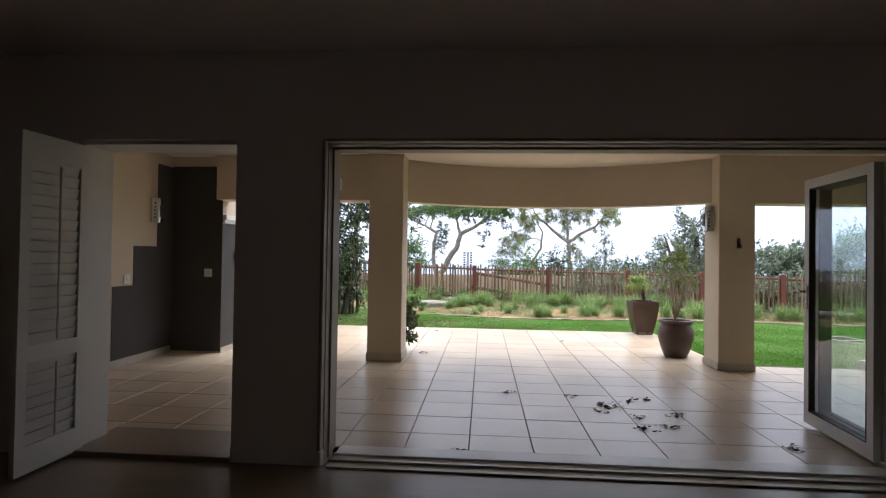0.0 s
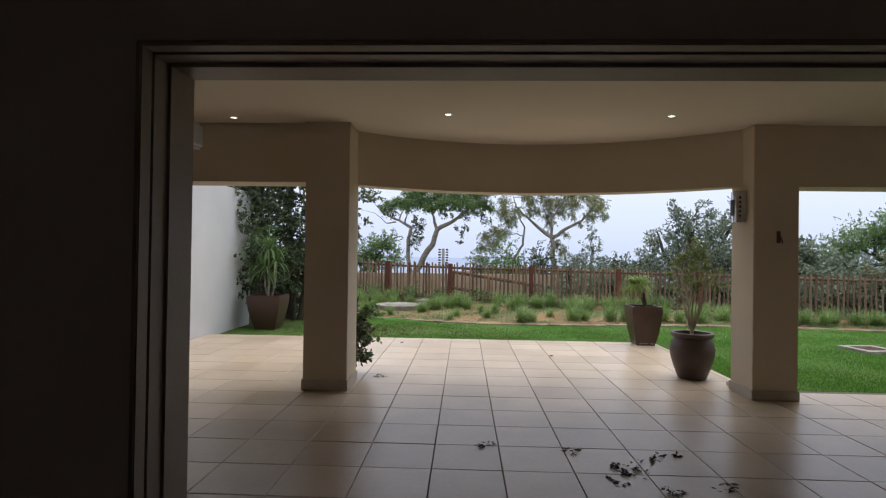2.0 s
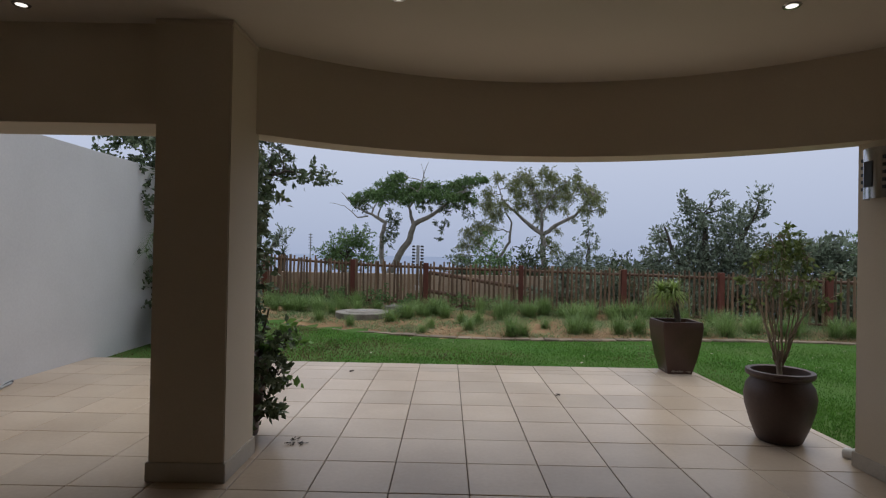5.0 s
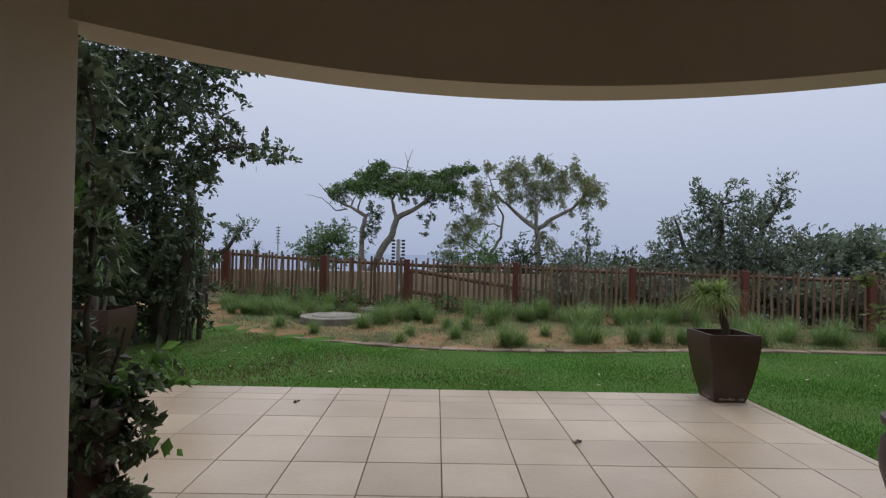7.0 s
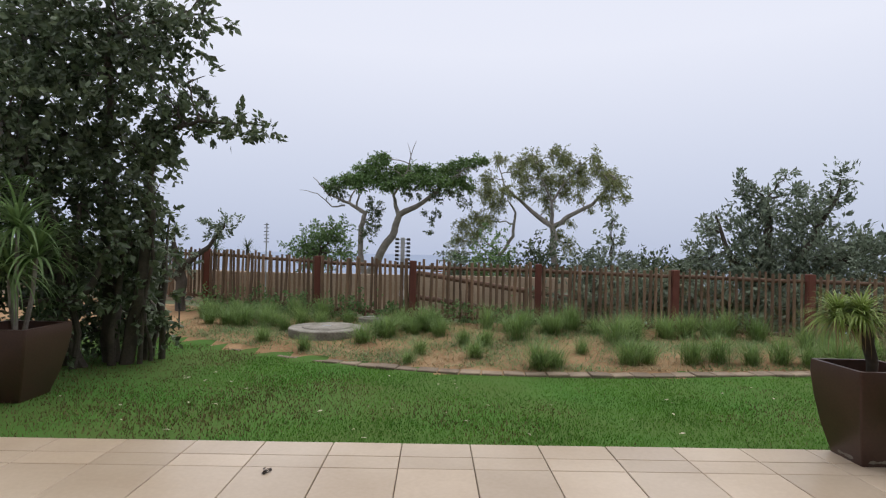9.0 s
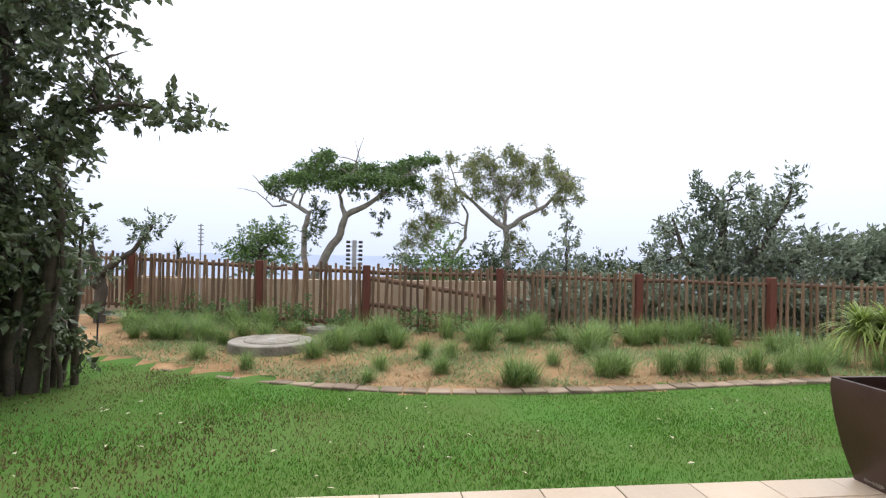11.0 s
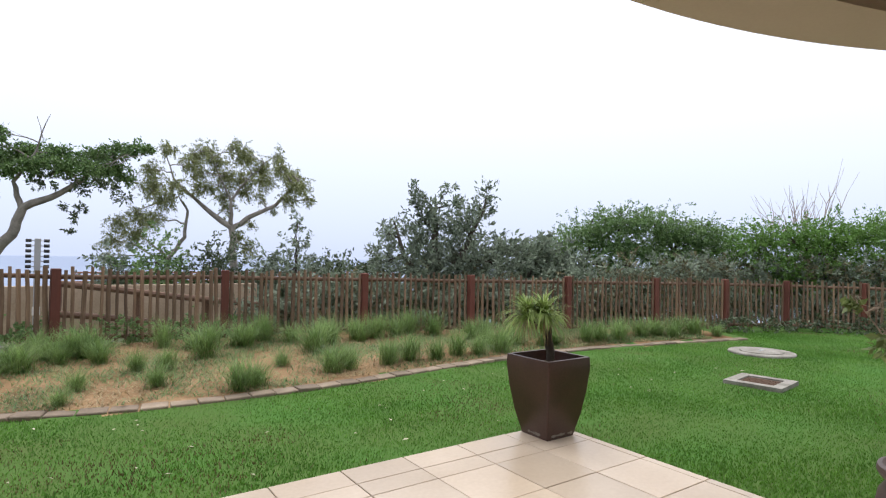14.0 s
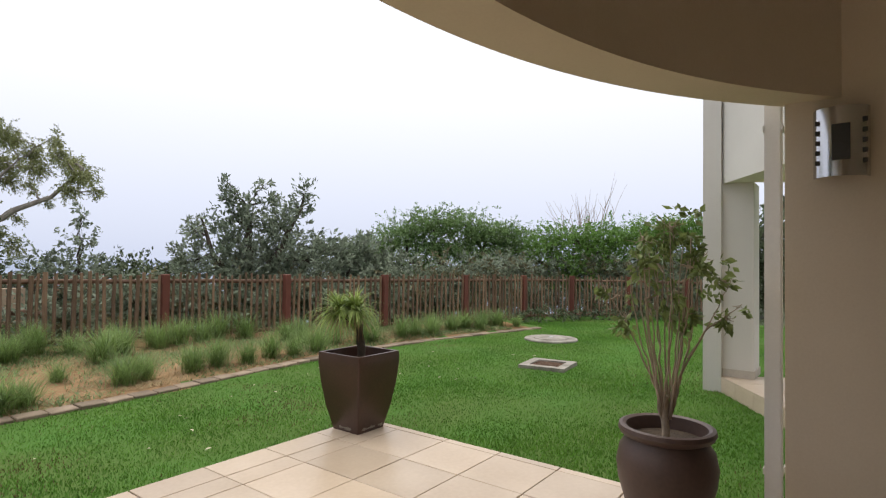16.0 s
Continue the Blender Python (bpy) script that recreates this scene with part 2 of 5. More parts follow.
M_dry = foliage("dry_lawn_blade", (0.11, 0.082, 0.036), (0.20, 0.15, 0.07), 0.2, spread=0.3)
M_leaf_shrub = foliage("yellow_green_leaf", (0.13, 0.18, 0.055), (0.29, 0.345, 0.13), 0.35)
M_stem = material("pale_stem", (0.26, 0.205, 0.15), (0.42, 0.34, 0.26), 0.85, 8, 60, 0.4)
M_leaf_brown = foliage("dry_olive_leaf", (0.10, 0.095, 0.05), (0.25, 0.225, 0.125), 0.3, spread=0.45)
M_straw = foliage("dry_straw", (0.26, 0.19, 0.09), (0.42, 0.33, 0.18), 0.2, spread=0.3)
M_dead = material("dead_leaf", (0.035, 0.026, 0.020), (0.085, 0.062, 0.045), 0.85, 8, 60, 0.3, spread=0.3, island=True)
# the haze over the sea is put into this base colour
M_sea = material("haze_painted_sea", (0.26, 0.31, 0.41), (0.29, 0.34, 0.44), 0.9, 0.02, 0.3, 0.0, spec=0.05)
M_hill = material("slope_scrub", (0.05, 0.075, 0.03), (0.12, 0.13, 0.06), 0.95, 0.25, 2.0, 0.5, bump_dist=0.1)
M_wing = material("pale_grey_plaster", (0.58, 0.555, 0.51), (0.65, 0.625, 0.58), 0.88, 1.1, 90, 0.15, spec=0.2, bump_dist=0.002)
M_sandstone = material("pale_tan_wall", (0.30, 0.225, 0.15), (0.50, 0.38, 0.27), 0.9, 1.6, 30, 0.3)
M_lamp = glowing("lamp_lens", (1.0, 0.93, 0.8), 1.3)

# ---- plan ----
FLOOR_EDGE_Y, FLOOR_EDGE_X = 11.23, 2.77
CEIL = 2.65
WALL_IN, WALL_OUT = 4.23, 4.59
LAWN_Z = -0.05
FENCE = [(-9.6, 20.4), (-7.1, 19.5), (-4.75, 18.5), (-2.36, 17.55), (-0.63, 16.85), (1.5, 16.85), (3.66, 16.45), (5.4, 15.75), (7.05, 15.0), (8.9, 14.45), (10.6, 14.0), (11.9, 13.4), (13.0, 12.4), (13.7, 11.2), (14.1, 9.8)]
KERB = [(-4.7, 16.1), (-3.6, 15.3), (-2.5, 14.62), (-1.2, 13.9), (0.0, 13.55), (1.4, 13.52), (2.8, 13.64), (4.6, 13.85), (6.4, 13.8), (8.0, 13.5), (9.6, 13.1)]


def along(line, x):
    xs, ys = [p[0] for p in line], [p[1] for p in line]
    return float(np.interp(x, xs, ys))


def smooth_line(line, n):
    """Points at even steps on a smoothed polyline."""
    p = np.array(line, float)
    s = np.concatenate(([0], np.cumsum(np.hypot(*np.diff(p, axis=0).T))))
    u = np.linspace(0, s[-1], 400)
    x, y = np.interp(u, s, p[:, 0]), np.interp(u, s, p[:, 1])
    k = np.ones(31) / 31
    x[15:-15], y[15:-15] = np.convolve(x, k, "valid"), np.convolve(y, k, "valid")
    s2 = np.concatenate(([0], np.cumsum(np.hypot(np.diff(x), np.diff(y)))))
    v = np.linspace(0, s2[-1], n)
    return np.column_stack([np.interp(v, s2, x), np.interp(v, s2, y)]), s2[-1]


def ground_z(x, y):
    k, f = along(KERB, x), along(FENCE, x)
    if x < -4.7:
        k = 15.9
    if y > f:
        d = y - f
        return max(-45.0, 0.06 - 0.05 * d - 0.008 * d * d)
    if x > 13.6:
        return max(-45.0, -0.05 - 0.10 * (x - 13.6))
    if y > k and x < 9.8:
        w = min(1, (y - k) / max(0.5, f - k))
        return -0.02 + 0.10 * w + 0.025 * noise.noise((x * 1.3, y * 1.3, 0))
    if y < 7.6 and x < 6.5:
        return -0.35
    return LAWN_Z + 0.012 * noise.noise((x * 0.8, y * 0.8, 3))


# ---- ground, sea ----
def build_ground():
    def axis(lo, hi, step, far):
        inner = list(np.arange(lo, hi + 1e-6, step))
        out, d, v = [], 1.0, hi
        while v < far:
            v += d
            out.append(v)
            d *= 1.45
        neg, d, v = [], 1.0, lo
        while v > -far:
            v -= d
            neg.append(v)
            d *= 1.45
        return neg[::-1] + inner + out
    xs, ys = axis(-8, 15, 0.25, 3500), axis(7.25, 21.25, 0.25, 3500)
    verts = [(x, y, ground_z(x, y)) for y in ys for x in xs]
    nx = len(xs)
    faces, slots = [], []
    for j in range(len(ys) - 1):
        for i in range(nx - 1):
            a = j * nx + i
            faces.append((a, a + 1, a + nx + 1, a + nx))
            x, y = (xs[i] + xs[i + 1]) / 2, (ys[j] + ys[j + 1]) / 2
            f, k = along(FENCE, x), along(KERB, x) if x > -4.7 else 15.9
            slots.append(2 if y > f + 0.4 or x > 14.5 or y > 24 else 1 if (y > k and x < 9.6) else 0)
    me = raw_mesh("ground", verts, faces, M_lawn)
    me.materials.append(M_sand)
    me.materials.append(M_hill)
    me.polygons.foreach_set("material_index", slots)
    me.polygons.foreach_set("use_smooth", [True] * len(faces))
    tagged(new("ground", me), "green lawn, sandy garden bed and scrubby slope", "ground", kind="structure")
    # plain slab; its colour alone imitates the haze towards the horizon
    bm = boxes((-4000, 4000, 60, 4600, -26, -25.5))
    solid("water", bm, M_sea, "sea below the slope with haze painted into its pale grey", "sea", "structure")


build_ground()


# ---- house structure ----
def structure(name, bm, mat, label, category="wall", smooth=False):
    return solid(name, bm, mat, label, category, "structure", smooth=smooth)


DL, DR, OL, OR, HEAD = -3.08, -1.97, -1.40, 2.485, 2.08
# inner room; side and back walls are unseen, drawn in to bounce daylight
structure("floor_room", boxes((-4.4, 3.4, -0.9, WALL_IN, -0.2, 0.0)), M_wood_floor, "dark laminate floor of the unlit room", "floor")
structure("ceiling_room", boxes((-4.4, 3.4, -0.9, WALL_IN, CEIL, CEIL + 0.2)), M_room, "dim painted ceiling of the room", "ceiling")
structure("wall_room_left", boxes((-4.6, -4.4, -0.9, WALL_IN, -0.2, CEIL + 0.2)), M_room, "plain unseen side wall set close to bounce light")
structure("wall_room_right", boxes((3.4, 3.6, -0.9, WALL_IN, -0.2, CEIL + 0.2)), M_room, "plain unseen side wall set close to bounce light")
structure("wall_room_back", boxes((-4.6, 3.6, -1.1, -0.9, -0.2, CEIL + 0.2)), M_room, "plain unseen back wall set close to bounce light")
structure("wall_front", boxes(
    (-4.85, DL, WALL_IN, WALL_OUT, -0.2, CEIL + 0.2), (DR, OL, WALL_IN, WALL_OUT, -0.2, CEIL + 0.2),
    (OR, 5.1, WALL_IN, WALL_OUT, -0.2, CEIL + 0.2),
    (DL, DR, WALL_IN, WALL_OUT, HEAD, CEIL + 0.2), (OL, OR, WALL_IN, WALL_OUT, HEAD, CEIL + 0.2)), M_room,
    "painted wall with a wide doorway and a narrow one")
structure("threshold", boxes((OL + 0.06, OR - 0.06, WALL_IN - 0.04, WALL_OUT - 0.005, -0.1, 0.012),
    (OL + 0.06, OR - 0.06, WALL_IN + 0.04, WALL_IN + 0.055, 0.0, 0.028), (OL + 0.06, OR - 0.06, WALL_IN + 0.15, WALL_IN + 0.165, 0.0, 0.028), w=0.002, seg=1),
    M_frame, "aluminium door track across the wide doorway", "threshold")
# dark strip, carried 0.13 m past the outer wall face
structure("threshold_1", boxes((DL + 0.003, DR - 0.003, WALL_IN - 0.03, WALL_OUT + 0.13, -0.01, 0.035), w=0.004), M_wood_floor, "dark brown sill strip of the narrow doorway", "threshold")

# covered terrace
ARC_X, ARC_IN, ARC_OUT = 0.468, (5.79, 3.0), (6.05, 3.0)


def arc_y(x, arc):
    """The depth of the bowed beam's face at x."""
    return arc[0] + math.sqrt(arc[1] ** 2 - (x - ARC_X) ** 2)


def ceiling_shape():
    bm = boxes((-4.85, 5.1, WALL_OUT, 8.0, CEIL, CEIL + 0.25))
    xs = [-1.42 + 3.96 * i / 40 for i in range(41)]
    rim = [(x, arc_y(x, ARC_IN) + 0.1) for x in xs] + [(xs[-1], 8.0), (xs[0], 8.0)]
    lo = [bm.verts.new((x, y, CEIL)) for x, y in rim]
    hi = [bm.verts.new((x, y, CEIL + 0.25)) for x, y in rim]
    bm.faces.new(lo)
    bm.faces.new(hi[::-1])
    for i in range(len(rim)):
        k = (i + 1) % len(rim)
        bm.faces.new((lo[i], lo[k], hi[k], hi[i]))
    return bm


structure("ceiling_terrace", ceiling_shape(), M_ceiling, "cream painted terrace ceiling with downlights", "ceiling")
structure("wall_terrace_left", boxes((-4.85, -4.6, WALL_OUT, 8.64, -0.35, CEIL)), M_plaster, "cream plaster wall partly painted dark grey")
structure("wall_terrace_right", boxes((4.9, 5.1, WALL_OUT, 8.2, -0.35, CEIL)), M_plaster, "cream plaster end wall of the terrace")
structure("beam_left", boxes((-3.9, -1.835, 7.80, 8.16, 2.06, CEIL)), M_plaster, "cream plaster beam over the side bay", "beam")
structure("beam_right", boxes((2.945, 4.9, 7.80, 8.16, 2.06, CEIL)), M_plaster, "cream plaster beam over the side bay", "beam")


def curved_beam(x0, x1, z0, z1, n=56):
    bm = bmesh.new()
    rings = []
    for i in range(n + 1):
        x = x0 + (x1 - x0) * i / n
        a, b = arc_y(x, ARC_IN), arc_y(x, ARC_OUT)
        rings.append([bm.verts.new((x, y, z)) for y, z in ((a, z0), (b, z0), (b, z1), (a, z1))])
    for a, b in zip(rings, rings[1:]):
        for k in range(4):
            bm.faces.new((a[k], a[(k + 1) % 4], b[(k + 1) % 4], b[k]))
    bm.faces.new(rings[0])
    bm.faces.new(rings[-1][::-1])
    return bm


structure("beam_curved", curved_beam(-1.46, 2.58, 2.085, 3.5), M_plaster, "curved cream plaster beam bowing out over the garden", "beam", smooth=True)
structure("fascia", boxes((-4.85, -1.42, 8.0, 8.2, CEIL + 0.25, 3.5), (2.55, 5.1, 8.0, 8.2, CEIL + 0.25, 3.5)), M_plaster, "cream plaster parapet above the beams", "wall")


def column(x0, x1, name, label, y0=7.76, skirt=0.095):
    ob = structure(name, boxes((x0, x1, y0, 8.20, -0.1, CEIL), w=0.006), M_plaster, label, "column")
    part("baseboard", boxes((x0 - 0.012, x1 + 0.012, y0 - 0.012, 8.212, 0.0, skirt), w=0.004), M_screed, ob, "beige tiled skirting")
    part("capital", boxes((x0 - 0.008, x1 + 0.008, y0 - 0.008, 8.208, CEIL - 0.03, CEIL - 0.002), w=0.004), M_plaster, ob)
    return ob


column(-1.835, -1.40, "column_1", "square cream plaster column on the terrace", 7.73, 0.112)
column(2.52, 2.945, "column_2", "square cream plaster column on the terrace")

# grey painted pier at the end of the side wall
pier = structure("pier", boxes((-4.6, -3.90, 7.98, 8.64, -0.1, CEIL)), M_plaster, "plaster pier with dark grey paint below a white ledge", "pier")
part("grey_paint", boxes((-4.598, -3.895, 7.974, 7.98, 0.02, 2.52), (-3.90, -3.894, 7.98, 8.63, 0.07, 1.75)), M_grey_wall, pier, "dark grey painted faces")
part("ledge", boxes((-4.0, -3.85, 7.99, 8.68, 1.80, 1.87), (-4.0, -3.87, 7.99, 8.66, 1.76, 1.80), w=0.006), M_white_paint, pier, "white moulded ledge")
part("skirting", boxes((-3.90, -3.888, 7.98, 8.64, 0.0, 0.07)), M_screed, pier)
structure("grey_patch", boxes((-4.602, -4.592, 6.78, 7.97, 0.09, 0.94), (-4.602, -4.5925, 7.15, 7.97, 0.94, 1.42), (-4.602, -4.593, 7.62, 7.97, 1.42, 2.5)), M_grey_wall, "stepped unfinished patch of dark grey paint", "paint")
structure("baseboard", boxes((-4.6, -4.588, WALL_OUT, 7.97, 0.0, 0.08)), M_screed, "beige tiled skirting along the side wall", "skirting")

# white garden wall
structure("wall_garden", boxes((-4.75, -4.42, 8.64, 12.9, -0.3, 2.5), w=0.01), M_white_wall, "white rendered garden boundary wall")


# ---- trees and foliage ----
def leaf_cloud(name, clumps, count, size, mat, seed, flat=0.8, droop=0.2, aspect=2.6, shell=0.62, lift=0.0, per=15):
    """Pointed leaves set along short twigs that spread from loose clumps (x, y, z, radius)."""
    rng = np.random.default_rng(seed)
    c = np.array(clumps, float)
    twigs = max(count // per, 3 * len(c))
    pick = np.concatenate([np.arange(len(c)), rng.choice(len(c), twigs - len(c), p=c[:, 3] ** 2 / (c[:, 3] ** 2).sum())])
    d = rng.normal(size=(twigs, 3))
    d /= np.linalg.norm(d, axis=1)[:, None]
    lump = 1.0 + 0.35 * np.sin(d[:, 0] * 5 + pick) * np.cos(d[:, 1] * 4 + pick * 1.7) + 0.2 * np.sin(d[:, 2] * 9 + pick * 2.3)
    radius = c[pick, 3]
    squash = np.array([1, 1, flat])
    start = c[pick, :3] + d * (rng.random(twigs) ** shell * 1.2 * lump * radius)[:, None] * squash
    run = d * 0.8 * squash + rng.normal(size=(twigs, 3)) * 0.5 + np.array([0, 0, lift - 0.45 * droop])
    run /= np.linalg.norm(run, axis=1)[:, None]
    length = np.minimum(radius, 0.34) * rng.uniform(0.4, 1.05, twigs)
    k = rng.integers(0, twigs, count)
    u = rng.random(count)
    pos = start[k] + run[k] * (length[k] * u)[:, None] + rng.normal(size=(count, 3)) * size * 0.3
    pos[:, 2] -= 0.5 * droop * length[k] * u * u
    axis = run[k] * 0.75 + rng.normal(size=(count, 3)) * 0.6 + np.array([0, 0, -0.6 * droop])
    axis /= np.linalg.norm(axis, axis=1)[:, None]
    side = np.cross(axis, rng.normal(size=(count, 3)))
    side /= np.linalg.norm(side, axis=1)[:, None]
    up = np.cross(side, axis)
    s = size * (0.6 + 0.8 * rng.random(count))[:, None]
    w = s / aspect / 2 * 1.2
    p0 = pos
    p1 = pos + axis * s * 0.45 + side * w + up * w * 0.25
    p2 = pos + axis * s
    p3 = pos + axis * s * 0.45 - side * w + up * w * 0.25
    v = np.stack([p0, p1, p2, p3], 1).reshape(-1, 3)
    i = np.arange(count)[:, None] * 4
    f = np.concatenate([i + [0, 1, 2], i + [0, 2, 3]], 1).reshape(-1, 3)
    return raw_mesh(name, v.tolist(), f.tolist(), mat)


def wobble(a, b, n, amount, rng):
    a, b = Vector(a), Vector(b)
    out = []
    for i in range(n + 1):
        t = i / n
        p = a.lerp(b, t)
        if 0 < i < n:
            p += Vector((rng.uniform(-1, 1), rng.uniform(-1, 1), rng.uniform(-1, 1))) * amount
        out.append(p)
    return out


def tree(name, label, stems, clumps, count, size, mat, bark, seed, group="", category="tree", extra=(), **kw):
    """Stems are lists of (x, y, z, radius); limbs reach from the stems to every clump; extra adds clouds of other leaves."""
    rng = random.Random(seed)
    base = stems[0][0]
    t = thing(name, Matrix.Translation(base[:3]), label, category, group)
    off = Vector(base[:3])
    bm = bmesh.new()
    nodes = []
    for st in stems:
        pts = [Vector(p[:3]) - off for p in st]
        fine, rad = [], []
        for i in range(len(pts) - 1):
            seg = wobble(pts[i], pts[i + 1], 4, 0.03 * (pts[i + 1] - pts[i]).length, rng)
            for j, p in enumerate(seg[:-1] if i < len(pts) - 2 else seg):
                fine.append(p)
                rad.append(st[i][3] + (st[i + 1][3] - st[i][3]) * j / 4)
        tube(bm, fine, rad, 9)
        nodes += [(p, r) for p, r in zip(fine[len(fine) // 3:], rad[len(fine) // 3:])]
    part("trunk", bm, bark, t, smooth=True)
    bm = bmesh.new()
    for c in clumps:
        p = Vector(c[:3]) - off
        thin = 0.25 if c[3] < 0.13 else 0.45 if c[3] < 0.24 else 1.0
        q, r = min(nodes, key=lambda n: (n[0] - p).length + max(0, n[0].z - p.z))
        pts = wobble(q, p, 5, 0.06 * (p - q).length, rng)
        r0 = min(r * 0.7, 0.045, c[3] * 0.12)
        tube(bm, pts, [r0 * (1 - 0.75 * i / 5) + 0.004 for i in range(6)], 6)
        for _ in range(7):
            d = Vector((rng.gauss(0, 1), rng.gauss(0, 1), rng.gauss(0.2, 0.8))).normalized() * c[3] * rng.uniform(0.6, 1.0)
            s0 = pts[rng.randint(2, 5)]
            tw = wobble(s0, p + d, 3, 0.05 * c[3] + 0.01, rng)
            tube(bm, tw, [0.012 * thin, 0.009 * thin, 0.006 * thin, 0.003 * thin], 4)
    tagged(part("branchwork", bm, bark, t), kind="stuff")
    cl = [(c[0] - off.x, c[1] - off.y, c[2] - off.z, c[3]) for c in clumps]
    crown = new("crown", leaf_cloud("crown", cl, count, size, mat, seed, **kw))
    crown.parent = t
    for nm, cs, n, sz, m2, lab in extra:
        o = new(nm, leaf_cloud(nm, [(c[0] - off.x, c[1] - off.y, c[2] - off.z, c[3]) for c in cs], n, sz, m2, seed + 5, **kw))
        o.parent = t
        tagged(o, lab)
    return t


# spreading flat-topped tree beyond the fence
def facing(x0, y0, spots):
    """Clumps (x, z, radius) set on a line that runs across the slope through (x0, y0), some before and some behind it."""
    return [(x, y0 - 0.39 * (x - x0) + 0.5 * math.sin(7.3 * k), z, r) for k, (x, z, r) in enumerate(spots)]


FLAT_TOP = facing(-1.5, 23.56, [(-3.43, 3.26, 0.26), (-3.01, 3.48, 0.30), (-2.51, 3.72, 0.34), (-2.01, 3.92, 0.30), (-1.75, 4.0, 0.22), (-2.41, 3.28, 0.34), (-1.91, 3.44, 0.38), (-1.39, 3.64, 0.34), (-1.0, 3.59, 0.34), (-0.66, 3.66, 0.26), (-1.16, 3.25, 0.30),
                                (-1.6, 3.13, 0.22), (-0.57, 3.32, 0.30), (-0.28, 3.52, 0.30), (0.09, 3.72, 0.30), (0.49, 3.79, 0.28), (0.81, 3.77, 0.21), (1.01, 3.74, 0.12), (-0.07, 3.22, 0.28), (0.38, 3.34, 0.32), (0.66, 3.17, 0.21)])
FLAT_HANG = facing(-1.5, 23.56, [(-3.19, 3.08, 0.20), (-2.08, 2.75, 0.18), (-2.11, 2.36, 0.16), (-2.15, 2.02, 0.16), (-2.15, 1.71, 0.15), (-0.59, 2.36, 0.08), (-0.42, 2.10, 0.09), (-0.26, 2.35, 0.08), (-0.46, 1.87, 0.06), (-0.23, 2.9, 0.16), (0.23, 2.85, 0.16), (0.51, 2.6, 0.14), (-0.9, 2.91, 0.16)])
tree("tree", "flat-topped spreading tree with a leaning twisted trunk", [
    [(-2.2, 23.8, -1.2, 0.158), (-2.14, 23.83, 0.7, 0.130), (-1.5, 23.56, 1.71, 0.108), (-1.31, 23.48, 2.32, 0.094), (-0.65, 23.21, 2.66, 0.065), (0.08, 22.92, 3.25, 0.036)],
    [(-2.3, 23.9, -1.2, 0.101), (-2.47, 23.94, 1.98, 0.079), (-2.34, 23.88, 2.38, 0.072), (-2.86, 24.08, 2.69, 0.043), (-3.53, 24.34, 2.96, 0.029), (-4.05, 24.55, 3.5, 0.008)],
    [(-3.0, 24.15, 2.62, 0.03), (-3.4, 24.3, 2.58, 0.022), (-3.9, 24.5, 3.0, 0.012), (-4.5, 24.7, 3.12, 0.005)],
    [(-1.33, 23.5, 2.3, 0.072), (-1.5, 23.6, 2.9, 0.043), (-1.1, 23.4, 3.6, 0.022), (-0.85, 23.3, 4.45, 0.006)], [(-0.98, 23.35, 3.9, 0.012), (-1.1, 23.4, 4.4, 0.005)]],
    [(x, y, z - 0.04, r * 0.74) for x, y, z, r in FLAT_TOP], 23000, 0.075, M_leaf_far, M_bark, 11, "trees beyond the fence", flat=0.62, droop=0.1,
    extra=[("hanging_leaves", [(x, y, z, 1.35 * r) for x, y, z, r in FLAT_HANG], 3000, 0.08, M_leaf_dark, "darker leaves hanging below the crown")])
OLIVE_TOP = facing(2.9, 22.36, [(2.05, 3.69, 0.23), (2.19, 4.01, 0.23), (2.5, 4.14, 0.22), (2.58, 3.83, 0.26), (2.95, 4.1, 0.22), (3.1, 3.81, 0.22), (3.24, 3.97, 0.18), (2.92, 3.46, 0.32), (3.33, 3.49, 0.23), (3.61, 3.71, 0.25), (3.89, 3.94, 0.19), (3.86, 3.63, 0.22), (3.62, 3.32, 0.25), (3.33, 3.09, 0.2), (2.89, 3.02, 0.22), (2.9, 2.66, 0.17),
                                 (2.2, 3.44, 0.22), (2.13, 3.03, 0.17), (2.44, 3.11, 0.17), (4.25, 3.57, 0.19), (4.46, 3.6, 0.19), (4.6, 3.33, 0.2), (4.32, 3.22, 0.26), (4.54, 2.89, 0.17), (4.12, 2.91, 0.2), (3.91, 2.64, 0.12), (3.69, 3.0, 0.17)])
OLIVE_LIMB = facing(2.9, 22.36, [(1.53, 4.04, 0.16), (1.73, 4.07, 0.13), (1.34, 3.55, 0.24), (1.31, 3.13, 0.27), (1.51, 2.8, 0.24), (1.7, 3.12, 0.2), (1.04, 2.38, 0.27), (0.63, 2.22, 0.23), (0.56, 1.79, 0.23), (0.97, 1.96, 0.26), (0.4, 1.37, 0.16), (1.32, 2.3, 0.2), (3.35, 1.66, 0.2), (3.2, 1.97, 0.16), (3.52, 2.29, 0.12)])
